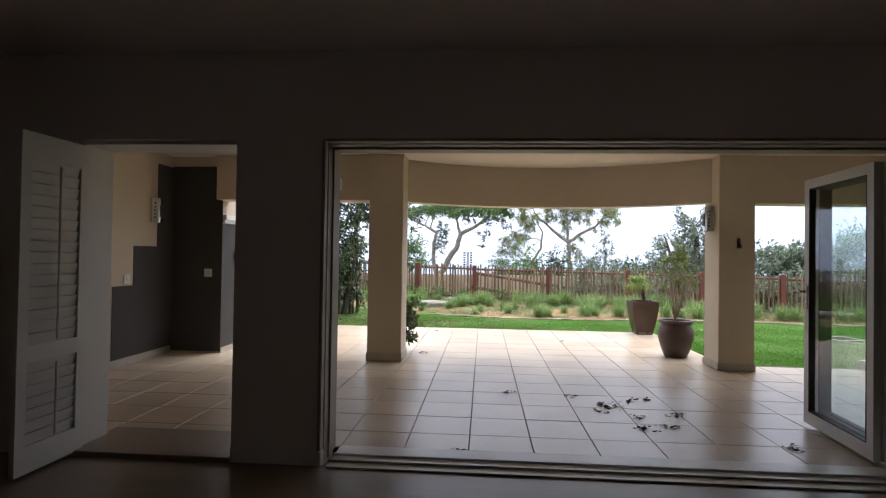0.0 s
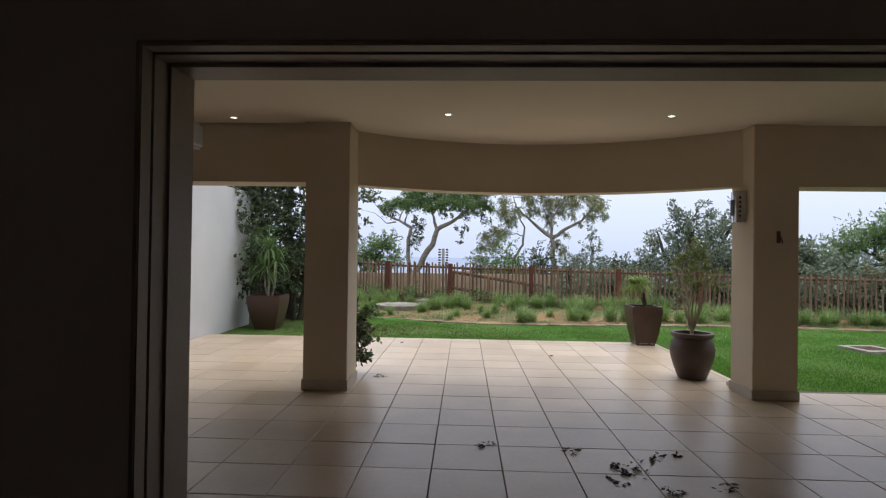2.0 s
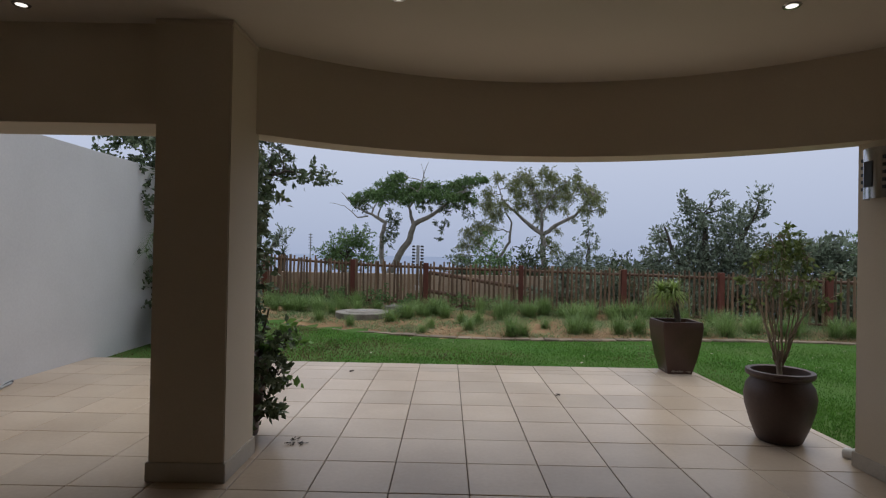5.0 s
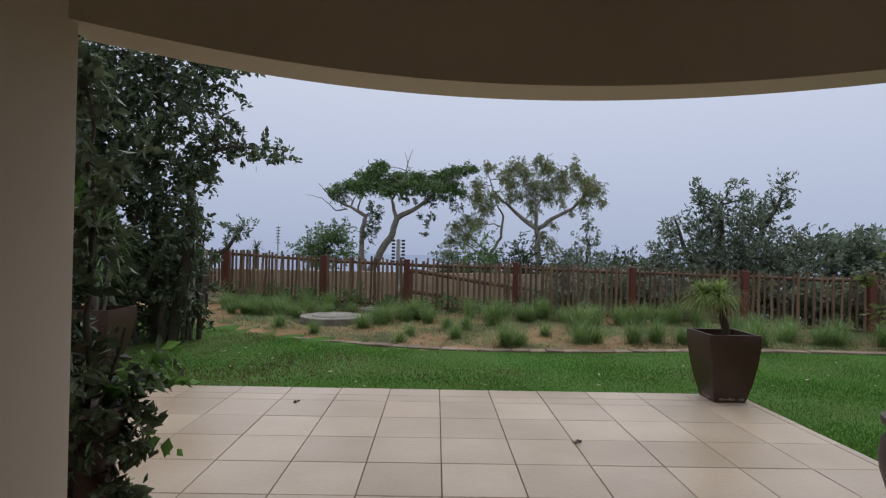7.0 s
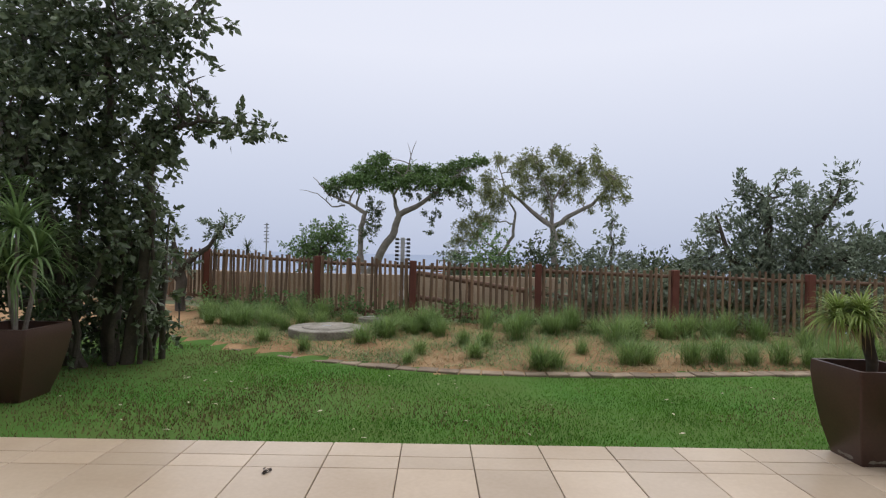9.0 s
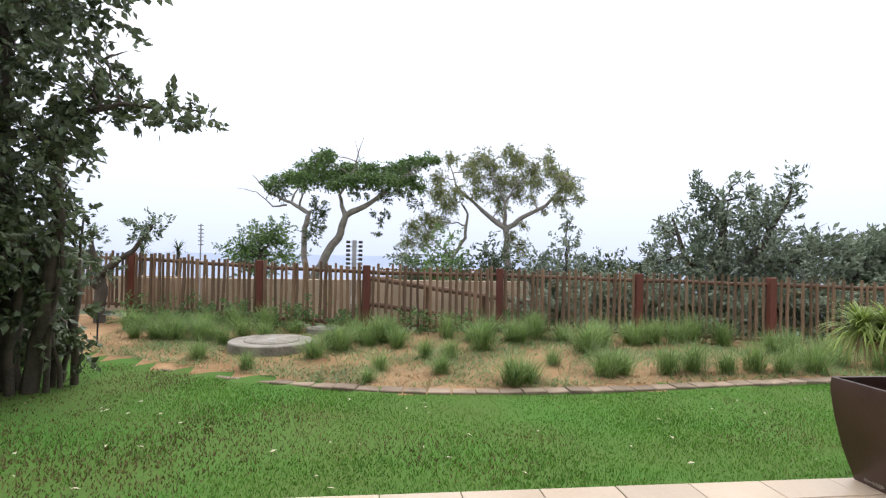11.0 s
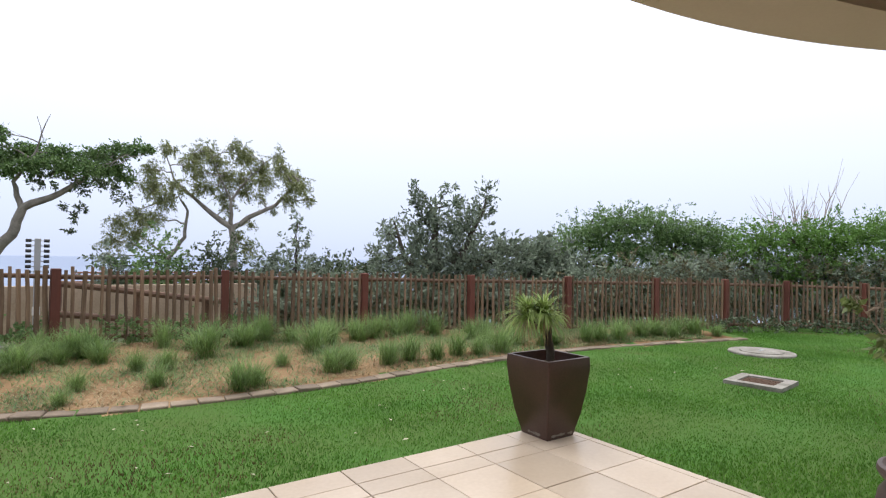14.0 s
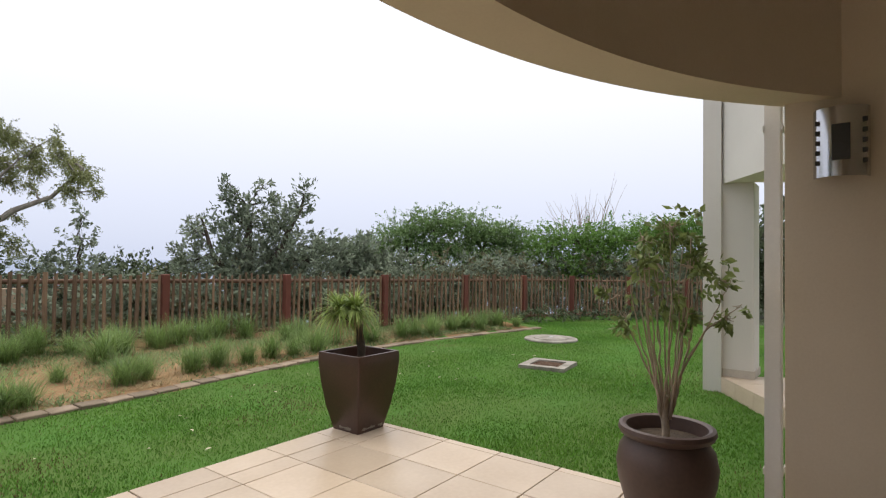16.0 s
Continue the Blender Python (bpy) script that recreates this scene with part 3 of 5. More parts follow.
tree("tree", "airy olive-leaved tree with a forked pale trunk", [
    [(3.05, 22.3, -1.3, 0.128), (3.0, 22.34, 0.77, 0.105), (2.9, 22.36, 2.03, 0.083), (2.2, 22.63, 2.61, 0.045), (1.63, 22.84, 3.2, 0.022), (1.45, 22.9, 3.8, 0.01)],
    [(2.9, 22.36, 1.95, 0.075), (3.3, 22.2, 2.3, 0.060), (3.86, 21.98, 2.6, 0.045), (4.4, 21.75, 3.3, 0.022)],
    [(2.9, 22.36, 2.0, 0.060), (2.88, 22.35, 2.7, 0.038), (3.2, 22.2, 3.2, 0.02), (3.75, 22.0, 3.8, 0.01)], [(2.88, 22.35, 2.7, 0.03), (2.6, 22.4, 3.3, 0.018), (2.4, 22.5, 3.9, 0.008)],
    [(1.55, 22.9, 1.2, 0.05), (1.9, 22.75, 1.75, 0.045), (1.95, 22.71, 2.4, 0.03), (1.75, 22.8, 2.75, 0.02), (0.8, 23.2, 2.35, 0.008)], [(1.55, 22.9, -1.3, 0.06), (1.55, 22.9, 1.25, 0.05)]],
    [(x - 0.06, y, z - 0.12, r * 0.88) for x, y, z, r in OLIVE_TOP] + [(x - 0.1, y, z - 0.12, r * 0.9) for x, y, z, r in OLIVE_LIMB], 50000, 0.052, M_leaf_olive, M_bark, 12, "trees beyond the fence", droop=0.9, aspect=3.4, flat=1.0, shell=0.9)
tree("bush", "low spreading green bush beyond the fence", [[(-4.0, 25.6, -1.5, 0.1), (-4.0, 25.6, 1.2, 0.06)]],
    [(-4.57, 25.85, 1.35, 0.45), (-4.0, 25.62, 1.7, 0.45), (-3.5, 25.42, 1.9, 0.38), (-3.2, 25.3, 1.2, 0.42), (-4.13, 25.68, 0.95, 0.5)], 6500, 0.09, M_leaf_far, M_bark_dark, 13, "bushes beyond the fence", "bush", flat=0.7)
for k, (x, y, z, r, mm) in enumerate([(1.13, 21.46, 1.15, 0.55, M_leaf_mid), (2.25, 21.0, 1.05, 0.5, M_leaf_dark), (3.87, 20.38, 1.1, 0.5, M_leaf_grey), (3.2, 20.65, 0.95, 0.45, M_leaf_grey), (4.68, 20.06, 0.95, 0.3, M_leaf_dark), (0.3, 21.8, 0.9, 0.4, M_leaf_grey)]):
    cl = [(x, y, z, r), (x + 0.25, y, z - 0.5, r), (x - 0.25, y + 0.1, z - 0.6, r)]
    if k == 2:
        cl += [(x, y, z + 0.6, 0.28), (x + 0.02, y, z + 1.0, 0.16)]
    tree("bush", "small leafy bush rising behind the fence", [[(x, y, -1.0, 0.05), (x, y, z, 0.03)]], cl, 3600, 0.09, mm, M_bark_dark, 20 + k, "bushes beyond the fence", "bush", shell=0.6, flat=1.1)
tree("tree", "upright grey-green broadleaf tree behind the fence", [
    [(6.1, 17.9, -0.6, 0.14), (6.1, 17.9, 1.2, 0.1), (6.0, 17.9, 2.4, 0.04)], [(6.1, 17.9, 0.6, 0.08), (6.7, 17.6, 1.6, 0.06), (7.1, 17.46, 2.6, 0.03)], [(6.1, 17.9, 0.5, 0.08), (5.4, 18.1, 1.4, 0.05), (5.2, 18.2, 2.1, 0.02)]],
    [(5.65, 18.07, 2.5, 0.21), (6.35, 17.72, 2.5, 0.2), (7.1, 17.46, 2.75, 0.18), (5.1, 18.31, 1.85, 0.19), (5.85, 17.97, 2.05, 0.34), (6.6, 17.64, 2.0, 0.34), (7.1, 17.42, 2.3, 0.17), (5.1, 18.34, 1.25, 0.3), (5.84, 18.0, 1.3, 0.62), (6.75, 17.65, 1.3, 0.6),
     (5.62, 18.0, 2.85, 0.11), (6.3, 17.75, 2.85, 0.1), (6.95, 17.5, 2.45, 0.14), (5.9, 18, 0.7, 0.7), (6.8, 17.6, 0.7, 0.7), (7.4, 17.3, 1.2, 0.45)],
    19000, 0.095, M_leaf_grey, M_bark_dark, 31, "trees beyond the fence", flat=1.15, droop=0.0, lift=0.75, aspect=3.0)
tree("bush", "leafy grey-green bush beside the tree", [[(8.5, 17.5, -0.6, 0.08), (8.5, 17.5, 1.2, 0.05)]],
    [(8.06, 17.65, 1.45, 0.4), (8.52, 17.47, 1.5, 0.4), (8.9, 17.34, 1.3, 0.4), (8.3, 17.5, 0.8, 0.6), (8.9, 17.3, 0.7, 0.6), (9.5, 17.1, 1.1, 0.5)], 5200, 0.14, M_leaf_grey, M_bark_dark, 32, "bushes beyond the fence", "bush", droop=-0.2)
tree("bush", "leafy bush behind the fence", [[(4.86, 18.9, -0.6, 0.05), (4.86, 18.9, 0.9, 0.03)]], [(4.86, 18.92, 0.95, 0.4), (4.5, 19.0, 0.6, 0.4)], 2200, 0.12, M_leaf_dark, M_bark_dark, 33, "bushes beyond the fence", "bush")
tree("tree", "broad rounded green tree with layered branches", [
    [(12.0, 17.2, -1.2, 0.2), (12.0, 17.2, 0.9, 0.15), (11.6, 17.4, 1.8, 0.08)], [(12.0, 17.2, 0.6, 0.12), (12.8, 16.5, 1.6, 0.08)], [(12, 17.2, 0.5, 0.1), (11.0, 17.9, 1.5, 0.06)]],
    [(10.57, 18.3, 1.75, 0.6), (11.04, 17.91, 2.1, 0.65), (11.62, 17.42, 2.35, 0.7), (12.34, 16.83, 2.35, 0.7), (12.83, 16.45, 2.0, 0.65), (11.52, 17.52, 1.7, 0.7), (12.24, 16.94, 1.6, 0.7), (13.31, 16.05, 2.05, 0.65), (13.68, 15.76, 1.6, 0.65), (10.34, 18.5, 1.2, 0.6), (12.97, 16.35, 1.3, 0.7), (11.3, 17.6, 1.0, 0.7), (10.9, 18.0, 0.8, 0.6), (12.4, 16.8, 0.8, 0.7), (13.3, 16.1, 0.9, 0.6), (9.9, 18.2, 0.9, 0.5)],
    74000, 0.062, M_leaf_mid, M_bark_dark, 34, "trees beyond the fence", flat=0.5, droop=0.1)
tree("tree", "wide tree with fresh bright green leaves", [[(15.2, 13.4, -1.0, 0.18), (15.2, 13.4, 1.0, 0.12), (14.8, 13.6, 1.6, 0.06)], [(15.2, 13.4, 0.7, 0.1), (16.0, 12.6, 1.7, 0.05)]],
    [(13.28, 14.79, 1.85, 0.55), (13.95, 14.24, 1.95, 0.6), (14.62, 13.7, 1.95, 0.6), (15.28, 13.15, 2.1, 0.65), (15.95, 12.6, 2.15, 0.65), (16.61, 12.06, 2.3, 0.65), (17.2, 11.4, 2.2, 0.65), (13.63, 14.52, 1.25, 0.6), (14.52, 13.79, 1.2, 0.65), (15.41, 13.06, 1.25, 0.65), (16.3, 12.33, 1.3, 0.65), (16.97, 11.79, 1.4, 0.6), (14.0, 14.1, 0.7, 0.6), (15.0, 13.2, 0.7, 0.6), (16.0, 12.3, 0.7, 0.6), (13.3, 14.9, 0.7, 0.5)],
    64000, 0.068, M_leaf_bright, M_bark_dark, 35, "trees beyond the fence", flat=0.6, droop=0.15)
tree("bush", "dark hedge bush in the corner by the fence", [[(16.0, 10.5, -0.6, 0.1), (16.0, 10.5, 1.2, 0.06)]],
    [(15.4, 11.0, 0.9, 0.7), (16.0, 10.2, 1.2, 0.8), (16.6, 9.2, 1.4, 0.9), (17.0, 8.0, 1.5, 0.9), (15.6, 9.6, 0.6, 0.8), (17.2, 10.4, 1.9, 0.7), (16.8, 7.0, 1.7, 0.9), (15.5, 9.6, 2.2, 0.6), (15.3, 9.9, 1.6, 0.7), (16.0, 9.4, 2.8, 0.55)], 15000, 0.14, M_leaf_dark, M_bark_dark, 36, "bushes beyond the fence", "bush")


def bare_tree():
    rng = random.Random(5)
    t = thing("bare_tree", Matrix.Translation((18.5, 15.7, -2)), "leafless pale tree with thin upright twigs", "tree", "trees beyond the fence")
    bm = bmesh.new()
    tube(bm, wobble((0, 0, 0), (0.1, 0, 3.8), 5, 0.05, rng), [0.12, 0.1, 0.09, 0.07, 0.06, 0.05], 8)
    part("trunk", bm, M_bark, t, smooth=True)
    bm = bmesh.new()
    for k in range(24):
        u = rng.uniform(-1.3, 1.3)
        q = Vector((0.08, 0, rng.uniform(2.6, 3.8)))
        e = Vector((u * 0.9, -u * 0.9, 4.9 + rng.uniform(0.5, 2.0) * (0.65 + 0.3 * u)))
        pts = wobble(q, e, 5, 0.09, rng)
        tube(bm, pts, [0.018, 0.014, 0.011, 0.009, 0.006, 0.003], 5)
        for _ in range(2):
            tube(bm, wobble(pts[3], pts[3] + Vector((rng.uniform(-.3, .3), rng.uniform(-.3, .3), rng.uniform(0.3, 0.8))), 3, 0.03, rng), [0.01, 0.008, 0.006, 0.003], 4)
    tagged(part("branchwork", bm, M_stem, t), kind="stuff")


bare_tree()

# big bush beside the garden wall
tree("big_bush", "tall dark glossy-leaved bush beside the garden wall", [
    [(-3.9, 13.9, -0.1, 0.10), (-4.0, 13.9, 1.2, 0.08), (-3.9, 13.7, 2.6, 0.05), (-3.8, 13.5, 3.8, 0.03)], [(-3.7, 13.8, -0.1, 0.08), (-3.5, 13.7, 0.9, 0.06), (-3.3, 13.5, 2.3, 0.04)],
    [(-4.3, 13.7, -0.1, 0.09), (-4.5, 13.6, 1.6, 0.06), (-4.6, 13.5, 3.2, 0.03)], [(-3.45, 14.1, -0.1, 0.04), (-3.4, 14.0, 1.2, 0.03)], [(-3.6, 14.0, -0.1, 0.035), (-3.7, 13.8, 1.5, 0.02)], [(-3.8, 13.7, -0.1, 0.045), (-3.6, 13.5, 1.6, 0.025)], [(-4.1, 13.5, -0.1, 0.04), (-4.0, 13.4, 1.7, 0.02)], [(-3.55, 13.8, -0.1, 0.03), (-3.35, 13.6, 1.5, 0.016)], [(-3.62, 14.2, -0.1, 0.03), (-3.5, 14.1, 0.7, 0.02), (-3.3, 13.9, 1.6, 0.01)], [(-3.5, 13.95, -0.1, 0.025), (-3.6, 13.9, 0.8, 0.02), (-3.45, 13.8, 1.5, 0.01)], [(-4.05, 13.6, -0.1, 0.07), (-4.2, 13.4, 0.5, 0.06), (-4.05, 13.3, 1.2, 0.05), (-4.3, 13.1, 2.0, 0.03)], [(-4.15, 13.35, 0.55, 0.045), (-3.8, 13.3, 0.85, 0.035), (-3.6, 13.35, 1.4, 0.02)], [(-3.3, 13.5, 2.45, 0.03), (-2.8, 13.46, 2.62, 0.02), (-2.1, 13.45, 2.58, 0.006)]],
    [(-4.95, 13.6, 3.7, 0.6), (-4.28, 13.5, 3.75, 0.6), (-3.7, 13.5, 3.7, 0.5), (-3.25, 13.46, 3.5, 0.38), (-2.95, 13.46, 3.0, 0.25), (-2.8, 13.45, 3.75, 0.25), (-4.5, 13.5, 3.1, 0.6), (-3.85, 13.5, 3.1, 0.5), (-3.3, 13.5, 2.85, 0.35), (-4.8, 13.6, 2.4, 0.6), (-4.2, 13.5, 2.45, 0.55), (-3.6, 13.5, 2.3, 0.45), (-3.42, 13.5, 1.8, 0.26),
     (-4.6, 13.6, 1.8, 0.55), (-3.95, 13.5, 1.65, 0.5), (-3.5, 13.5, 1.3, 0.28), (-3.0, 13.46, 2.55, 0.2), (-2.65, 13.45, 2.62, 0.16), (-2.35, 13.45, 2.6, 0.15), (-2.1, 13.45, 2.57, 0.11), (-3.2, 13.47, 2.2, 0.18), (-3.9, 13.8, 0.95, 0.4), (-3.5, 13.7, 0.7, 0.22), (-4.5, 13.6, 1.1, 0.45), (-3.5, 14.1, 0.3, 0.22), (-3.5, 13.8, 1.5, 0.2), (-3.6, 13.9, 1.0, 0.2), (-4.0, 14.5, 0.45, 0.25), (-4.2, 14.5, 0.4, 0.3), (-4.3, 14.2, 0.25, 0.4), (-4.55, 13.9, 0.5, 0.45), (-4.2, 14.5, 1.1, 0.28), (-4.5, 14.3, 0.95, 0.4), (-4.3, 14.8, 1.25, 0.22), (-4.3, 14.8, 0.8, 0.22), (-4.5, 12.5, 1.2, 0.24), (-4.52, 12.45, 1.9, 0.26), (-4.5, 12.5, 0.7, 0.24), (-4.45, 12.75, 2.6, 0.4), (-4.3, 12.9, 2.0, 0.35), (-4.75, 12.6, 3.1, 0.5), (-4.35, 13.0, 1.3, 0.35), (-4.25, 13.1, 0.7, 0.35)],
    27000, 0.088, M_leaf_dark, M_bark_dark, 41, category="bush", aspect=2.1, droop=0.1, flat=1.0)


# ---- fence ----
def build_fence():
    rng = random.Random(3)
    f = thing("fence", Matrix.Translation((0, 0, 0)), "rustic wooden paling fence with red-brown posts", "fence")
    post_me = mesh_of("post", bevel(boxes((-0.055, 0.055, -0.055, 0.055, -0.4, 1.0)), 0.008, 1), M_post)
    pal = []
    for k in range(6):
        bm = bmesh.new()
        pts = [Vector((rng.uniform(-.006, .006), rng.uniform(-.004, .004), z)) for z in (0.0, 0.3, 0.6, 0.97)]
        tube(bm, pts, [0.021, 0.0205, 0.02, 0.019], 7)
        pal.append(mesh_of("paling", bm, M_paling))
    tops = [1.30, 1.27, 1.25, 1.16, 1.12, 1.10, 1.06, 1.05, 1.04, 1.02, 1.0, 0.98, 0.96, 0.95, 0.95]
    for i, (x, y) in enumerate(FENCE):
        p = new("post", post_me)
        p.parent = f
        p.location = (x, y, tops[i] - 1.0)
        p.rotation_euler = (rng.uniform(-.01, .01), rng.uniform(-.01, .01), rng.uniform(-.2, .2))
        if i == len(FENCE) - 1:
            break
        x2, y2 = FENCE[i + 1]
        d = Vector((x2 - x, y2 - y, tops[i + 1] - tops[i]))
        n = Vector((-d.y, d.x, 0)).normalized()
        for h in (-0.11, -0.93):
            bm = tube(bmesh.new(), wobble(Vector((x, y, tops[i] + h)) + n * 0.03, Vector((x2, y2, tops[i + 1] + h)) + n * 0.03, 5, 0.008, rng), [0.034, 0.032, 0.03, 0.031, 0.03, 0.029], 8)
            part("rail", bm, M_rail, f, smooth=True)
        L = math.hypot(d.x, d.y)
        m = int(L / 0.097)
        for j in range(1, m):
            t = (j + rng.uniform(-.15, .15)) / m
            o = new("paling", pal[rng.randrange(6)])
            o.parent = f
            top = tops[i] + d.z * t + rng.uniform(-0.05, 0.035)
            o.location = (x + d.x * t - n.x * 0.02, y + d.y * t - n.y * 0.02, top - 0.97)
            s = rng.uniform(1.0, 1.6) if x < 2 else rng.uniform(0.8, 1.25)
            o.rotation_euler = (rng.uniform(-.02, .02), rng.uniform(-.025, .025), rng.uniform(0, 6))
            o.scale = (s, s, 1)


build_fence()


# ---- pots ----
def square_pot(x, y, s, h, label):
    t = thing("square_planter", Matrix.Translation((x, y, 0)), label, "planter")
    out = [(s * 0.61, 0.0), (s * 0.63, 0.02), (s * 0.80, h * 0.3), (s * 0.93, h * 0.6), (s, h * 0.86), (s * 1.0, h * 0.93), (s * 0.985, h)]
    inn = [(s * 0.87, h), (s * 0.87, h * 0.93), (s * 0.85, h * 0.86)]
    bm = squarish(out + inn, power=0.07)
    part("pot", bm, M_pot, t, smooth=True)
    part("soil", squarish([(s * 0.845, h * 0.8), (s * 0.845, h * 0.862)], power=0.07), M_soil, t)
    return t


def strap_leaves(count, length, width, mat, seed, lean=(0.3, 1.2), droop=0.9, seg=5):
    """A rosette of arching strap leaves round the origin."""
    rng = np.random.default_rng(seed)
    v, f = [], []
    for _ in range(count):
        a = rng.uniform(0, 2 * math.pi)
        e = rng.uniform(*lean)
        L = length * rng.uniform(0.7, 1.1)
        w = width * rng.uniform(0.8, 1.2)
        p = np.zeros(3)
        sd = np.array([-math.sin(a), math.cos(a), 0])
        base = len(v)
        for k in range(seg + 1):
            ww = w * (1 - (k / seg) ** 2) * (0.6 + 0.4 * min(1, k))
            v += [(p + sd * ww / 2).tolist(), (p - sd * ww / 2).tolist()]
            d = np.array([math.cos(a) * math.cos(e), math.sin(a) * math.cos(e), math.sin(e)])
            p = p + d * L / seg
            e -= droop * rng.uniform(0.7, 1.3) / seg * 1.6
        for k in range(seg):
            b = base + 2 * k
            f.append((b, b + 1, b + 3, b + 2))
    return v, f


def crown_part(name, vf, mat, parent, loc=(0, 0, 0)):
    o = new(name, raw_mesh(name, vf[0], vf[1], mat))
    o.parent = parent
    o.location = loc
    return o


sq = square_pot(2.545, 11.07, 0.228, 0.60, "dark brown square tapered planter on the tiles")
pl = thing("potted_palm", Matrix.Translation((2.545, 11.07, 0.5)), "small two-headed palm with arching yellow-green leaves in the planter", "plant")
part("trunk", tube(bmesh.new(), [(0.02, 0, 0), (0.025, 0.0, 0.12), (0.0, 0.01, 0.24), (0.0, 0, 0.38)], [0.03, 0.034, 0.036, 0.03], 10), M_bark_dark, pl, smooth=True)
part("branch", tube(bmesh.new(), [(0.0, 0, 0.26), (-0.05, 0.03, 0.33), (-0.13, 0.07, 0.38)], [0.026, 0.024, 0.02], 8), M_bark_dark, pl, smooth=True)
for k, (hx, hy, hz) in enumerate(((-0.13, 0.10, 0.385), (-0.03, 0.02, 0.40))):
    crown_part("leaves", strap_leaves(270, 0.295, 0.0135, M_leaf_palm, 4 + k, (-0.1, 1.55), 1.05), M_leaf_palm, pl, (hx, hy, hz))
    crown_part("old_leaves", strap_leaves(46, 0.28, 0.009, M_straw, 16 + k, (-0.6, 0.5), 0.9), M_straw, pl, (hx, hy, hz - 0.02))

rng_lime = random.Random(12)
for k in range(14):
    side, u, w, h = k % 2, rng_lime.uniform(-0.11, 0.11), rng_lime.uniform(0.008, 0.03), rng_lime.uniform(0.006, 0.022)
    bm = bmesh.new()
    ring = [bm.verts.new((w * math.cos(a) * rng_lime.uniform(0.6, 1.1), 0.0, h * math.sin(a) * rng_lime.uniform(0.5, 1.1))) for a in (2 * math.pi * i / 9 for i in range(9))]
    bmesh.ops.extrude_face_region(bm, geom=[bm.faces.new(ring)])
    for v in bm.verts[9:]:
        v.co.y -= 0.002
    m = (Matrix.Rotation(radians(-90), 4, "Z") if side else Matrix.Identity(4)) @ Matrix.Translation((u, -0.1455, 0.03)) @ Matrix.Rotation(radians(14), 4, "X")
    bmesh.ops.transform(bm, matrix=m, verts=bm.verts)
    part("lime_stain", bm, M_concrete, sq, "pale lime stain")
rp = thing("round_pot", Matrix.Translation((2.325, 8.685, 0)) @ Matrix.Diagonal((0.965, 0.965, 1, 1)), "large round brown clay pot with a rolled rim", "pot")
part("pot", lathe([(0.142, 0), (0.155, 0.01), (0.2, 0.12), (0.238, 0.25), (0.247, 0.33), (0.232, 0.405), (0.204, 0.445), (0.2, 0.46), (0.228, 0.475), (0.238, 0.495), (0.233, 0.515), (0.216, 0.52), (0.198, 0.512), (0.192, 0.47), (0.188, 0.44)], 56), M_pot2, rp, smooth=True)
part("soil", lathe([(0.19, 0.40), (0.19, 0.448)], 40), M_soil, rp)
rng_shrub = random.Random(44)
FAN = (0.56, -0.83)                                          # the shrub fans out along this line
shrub_stems = [[(0, 0, 0.42, 0.021), (-0.012, 0.0, 0.56, 0.018), (0.005, 0, 0.66, 0.012)]]
for k in range(17):
    u = -0.19 + 0.38 * k / 16
    w = rng_shrub.uniform(-0.13, 0.13)
    top = 1.52 - abs(u) * 0.8 + rng_shrub.uniform(-0.12, 0.03)
    shrub_stems.append([(0.02 * math.copysign(1, u), 0, 0.54 + 0.06 * rng_shrub.random(), 0.0065), (u * 0.45, w * 0.4, 0.78, 0.0048), (u * 0.8, w * 0.8, 1.02, 0.0034), (u * 1.0, w, top, 0.0018)])
shrub_stems += [[(-0.05, 0, 0.72, 0.006), (-0.16, 0.02, 0.95, 0.004), (-0.3, 0.05, 1.2, 0.0018)], [(0.06, 0, 0.75, 0.006), (0.18, 0, 0.98, 0.004), (0.36, 0.03, 1.1, 0.0018)], [(0.1, 0, 0.85, 0.005), (0.22, 0, 1.05, 0.003), (0.32, 0, 1.26, 0.0016)]]
shrub = [(-0.1, 0.05, 1.44, 0.10), (0.0, -0.05, 1.5, 0.10), (0.1, 0.05, 1.46, 0.10), (-0.13, -0.06, 1.3, 0.10), (-0.02, 0.08, 1.32, 0.11), (0.1, -0.07, 1.3, 0.10), (-0.08, 0.0, 1.16, 0.09), (0.06, 0.03, 1.18, 0.10), (0.17, 0.0, 1.36, 0.07),
         (-0.22, 0.02, 1.16, 0.07), (-0.3, 0.05, 1.2, 0.05), (-0.2, 0.0, 1.05, 0.05), (0.28, 0.0, 1.24, 0.05), (0.3, 0.0, 1.05, 0.04), (0.36, 0.03, 1.1, 0.03), (0.02, 0.0, 1.05, 0.07)]


def fanned(u, w, *rest):
    return (2.325 + u * FAN[0] - w * FAN[1], 8.685 + u * FAN[1] + w * FAN[0], *rest)


tree("potted_shrub", "thin-stemmed shrub with sparse curled leaves in the round pot", [[fanned(*p) for p in st] for st in shrub_stems],
     [fanned(a, b, c, r * 0.95) for a, b, c, r in shrub], 950, 0.043, M_leaf_shrub, M_stem, 51, category="plant", droop=0.6, shell=0.7, aspect=2.2)

# ---- behind the fence ----
def log_line(name, a, b, r, mat, parent):
    return part(name, tube(bmesh.new(), wobble(a, b, 6, 0.01, random.Random(1)), r, 8), mat, parent, smooth=True)


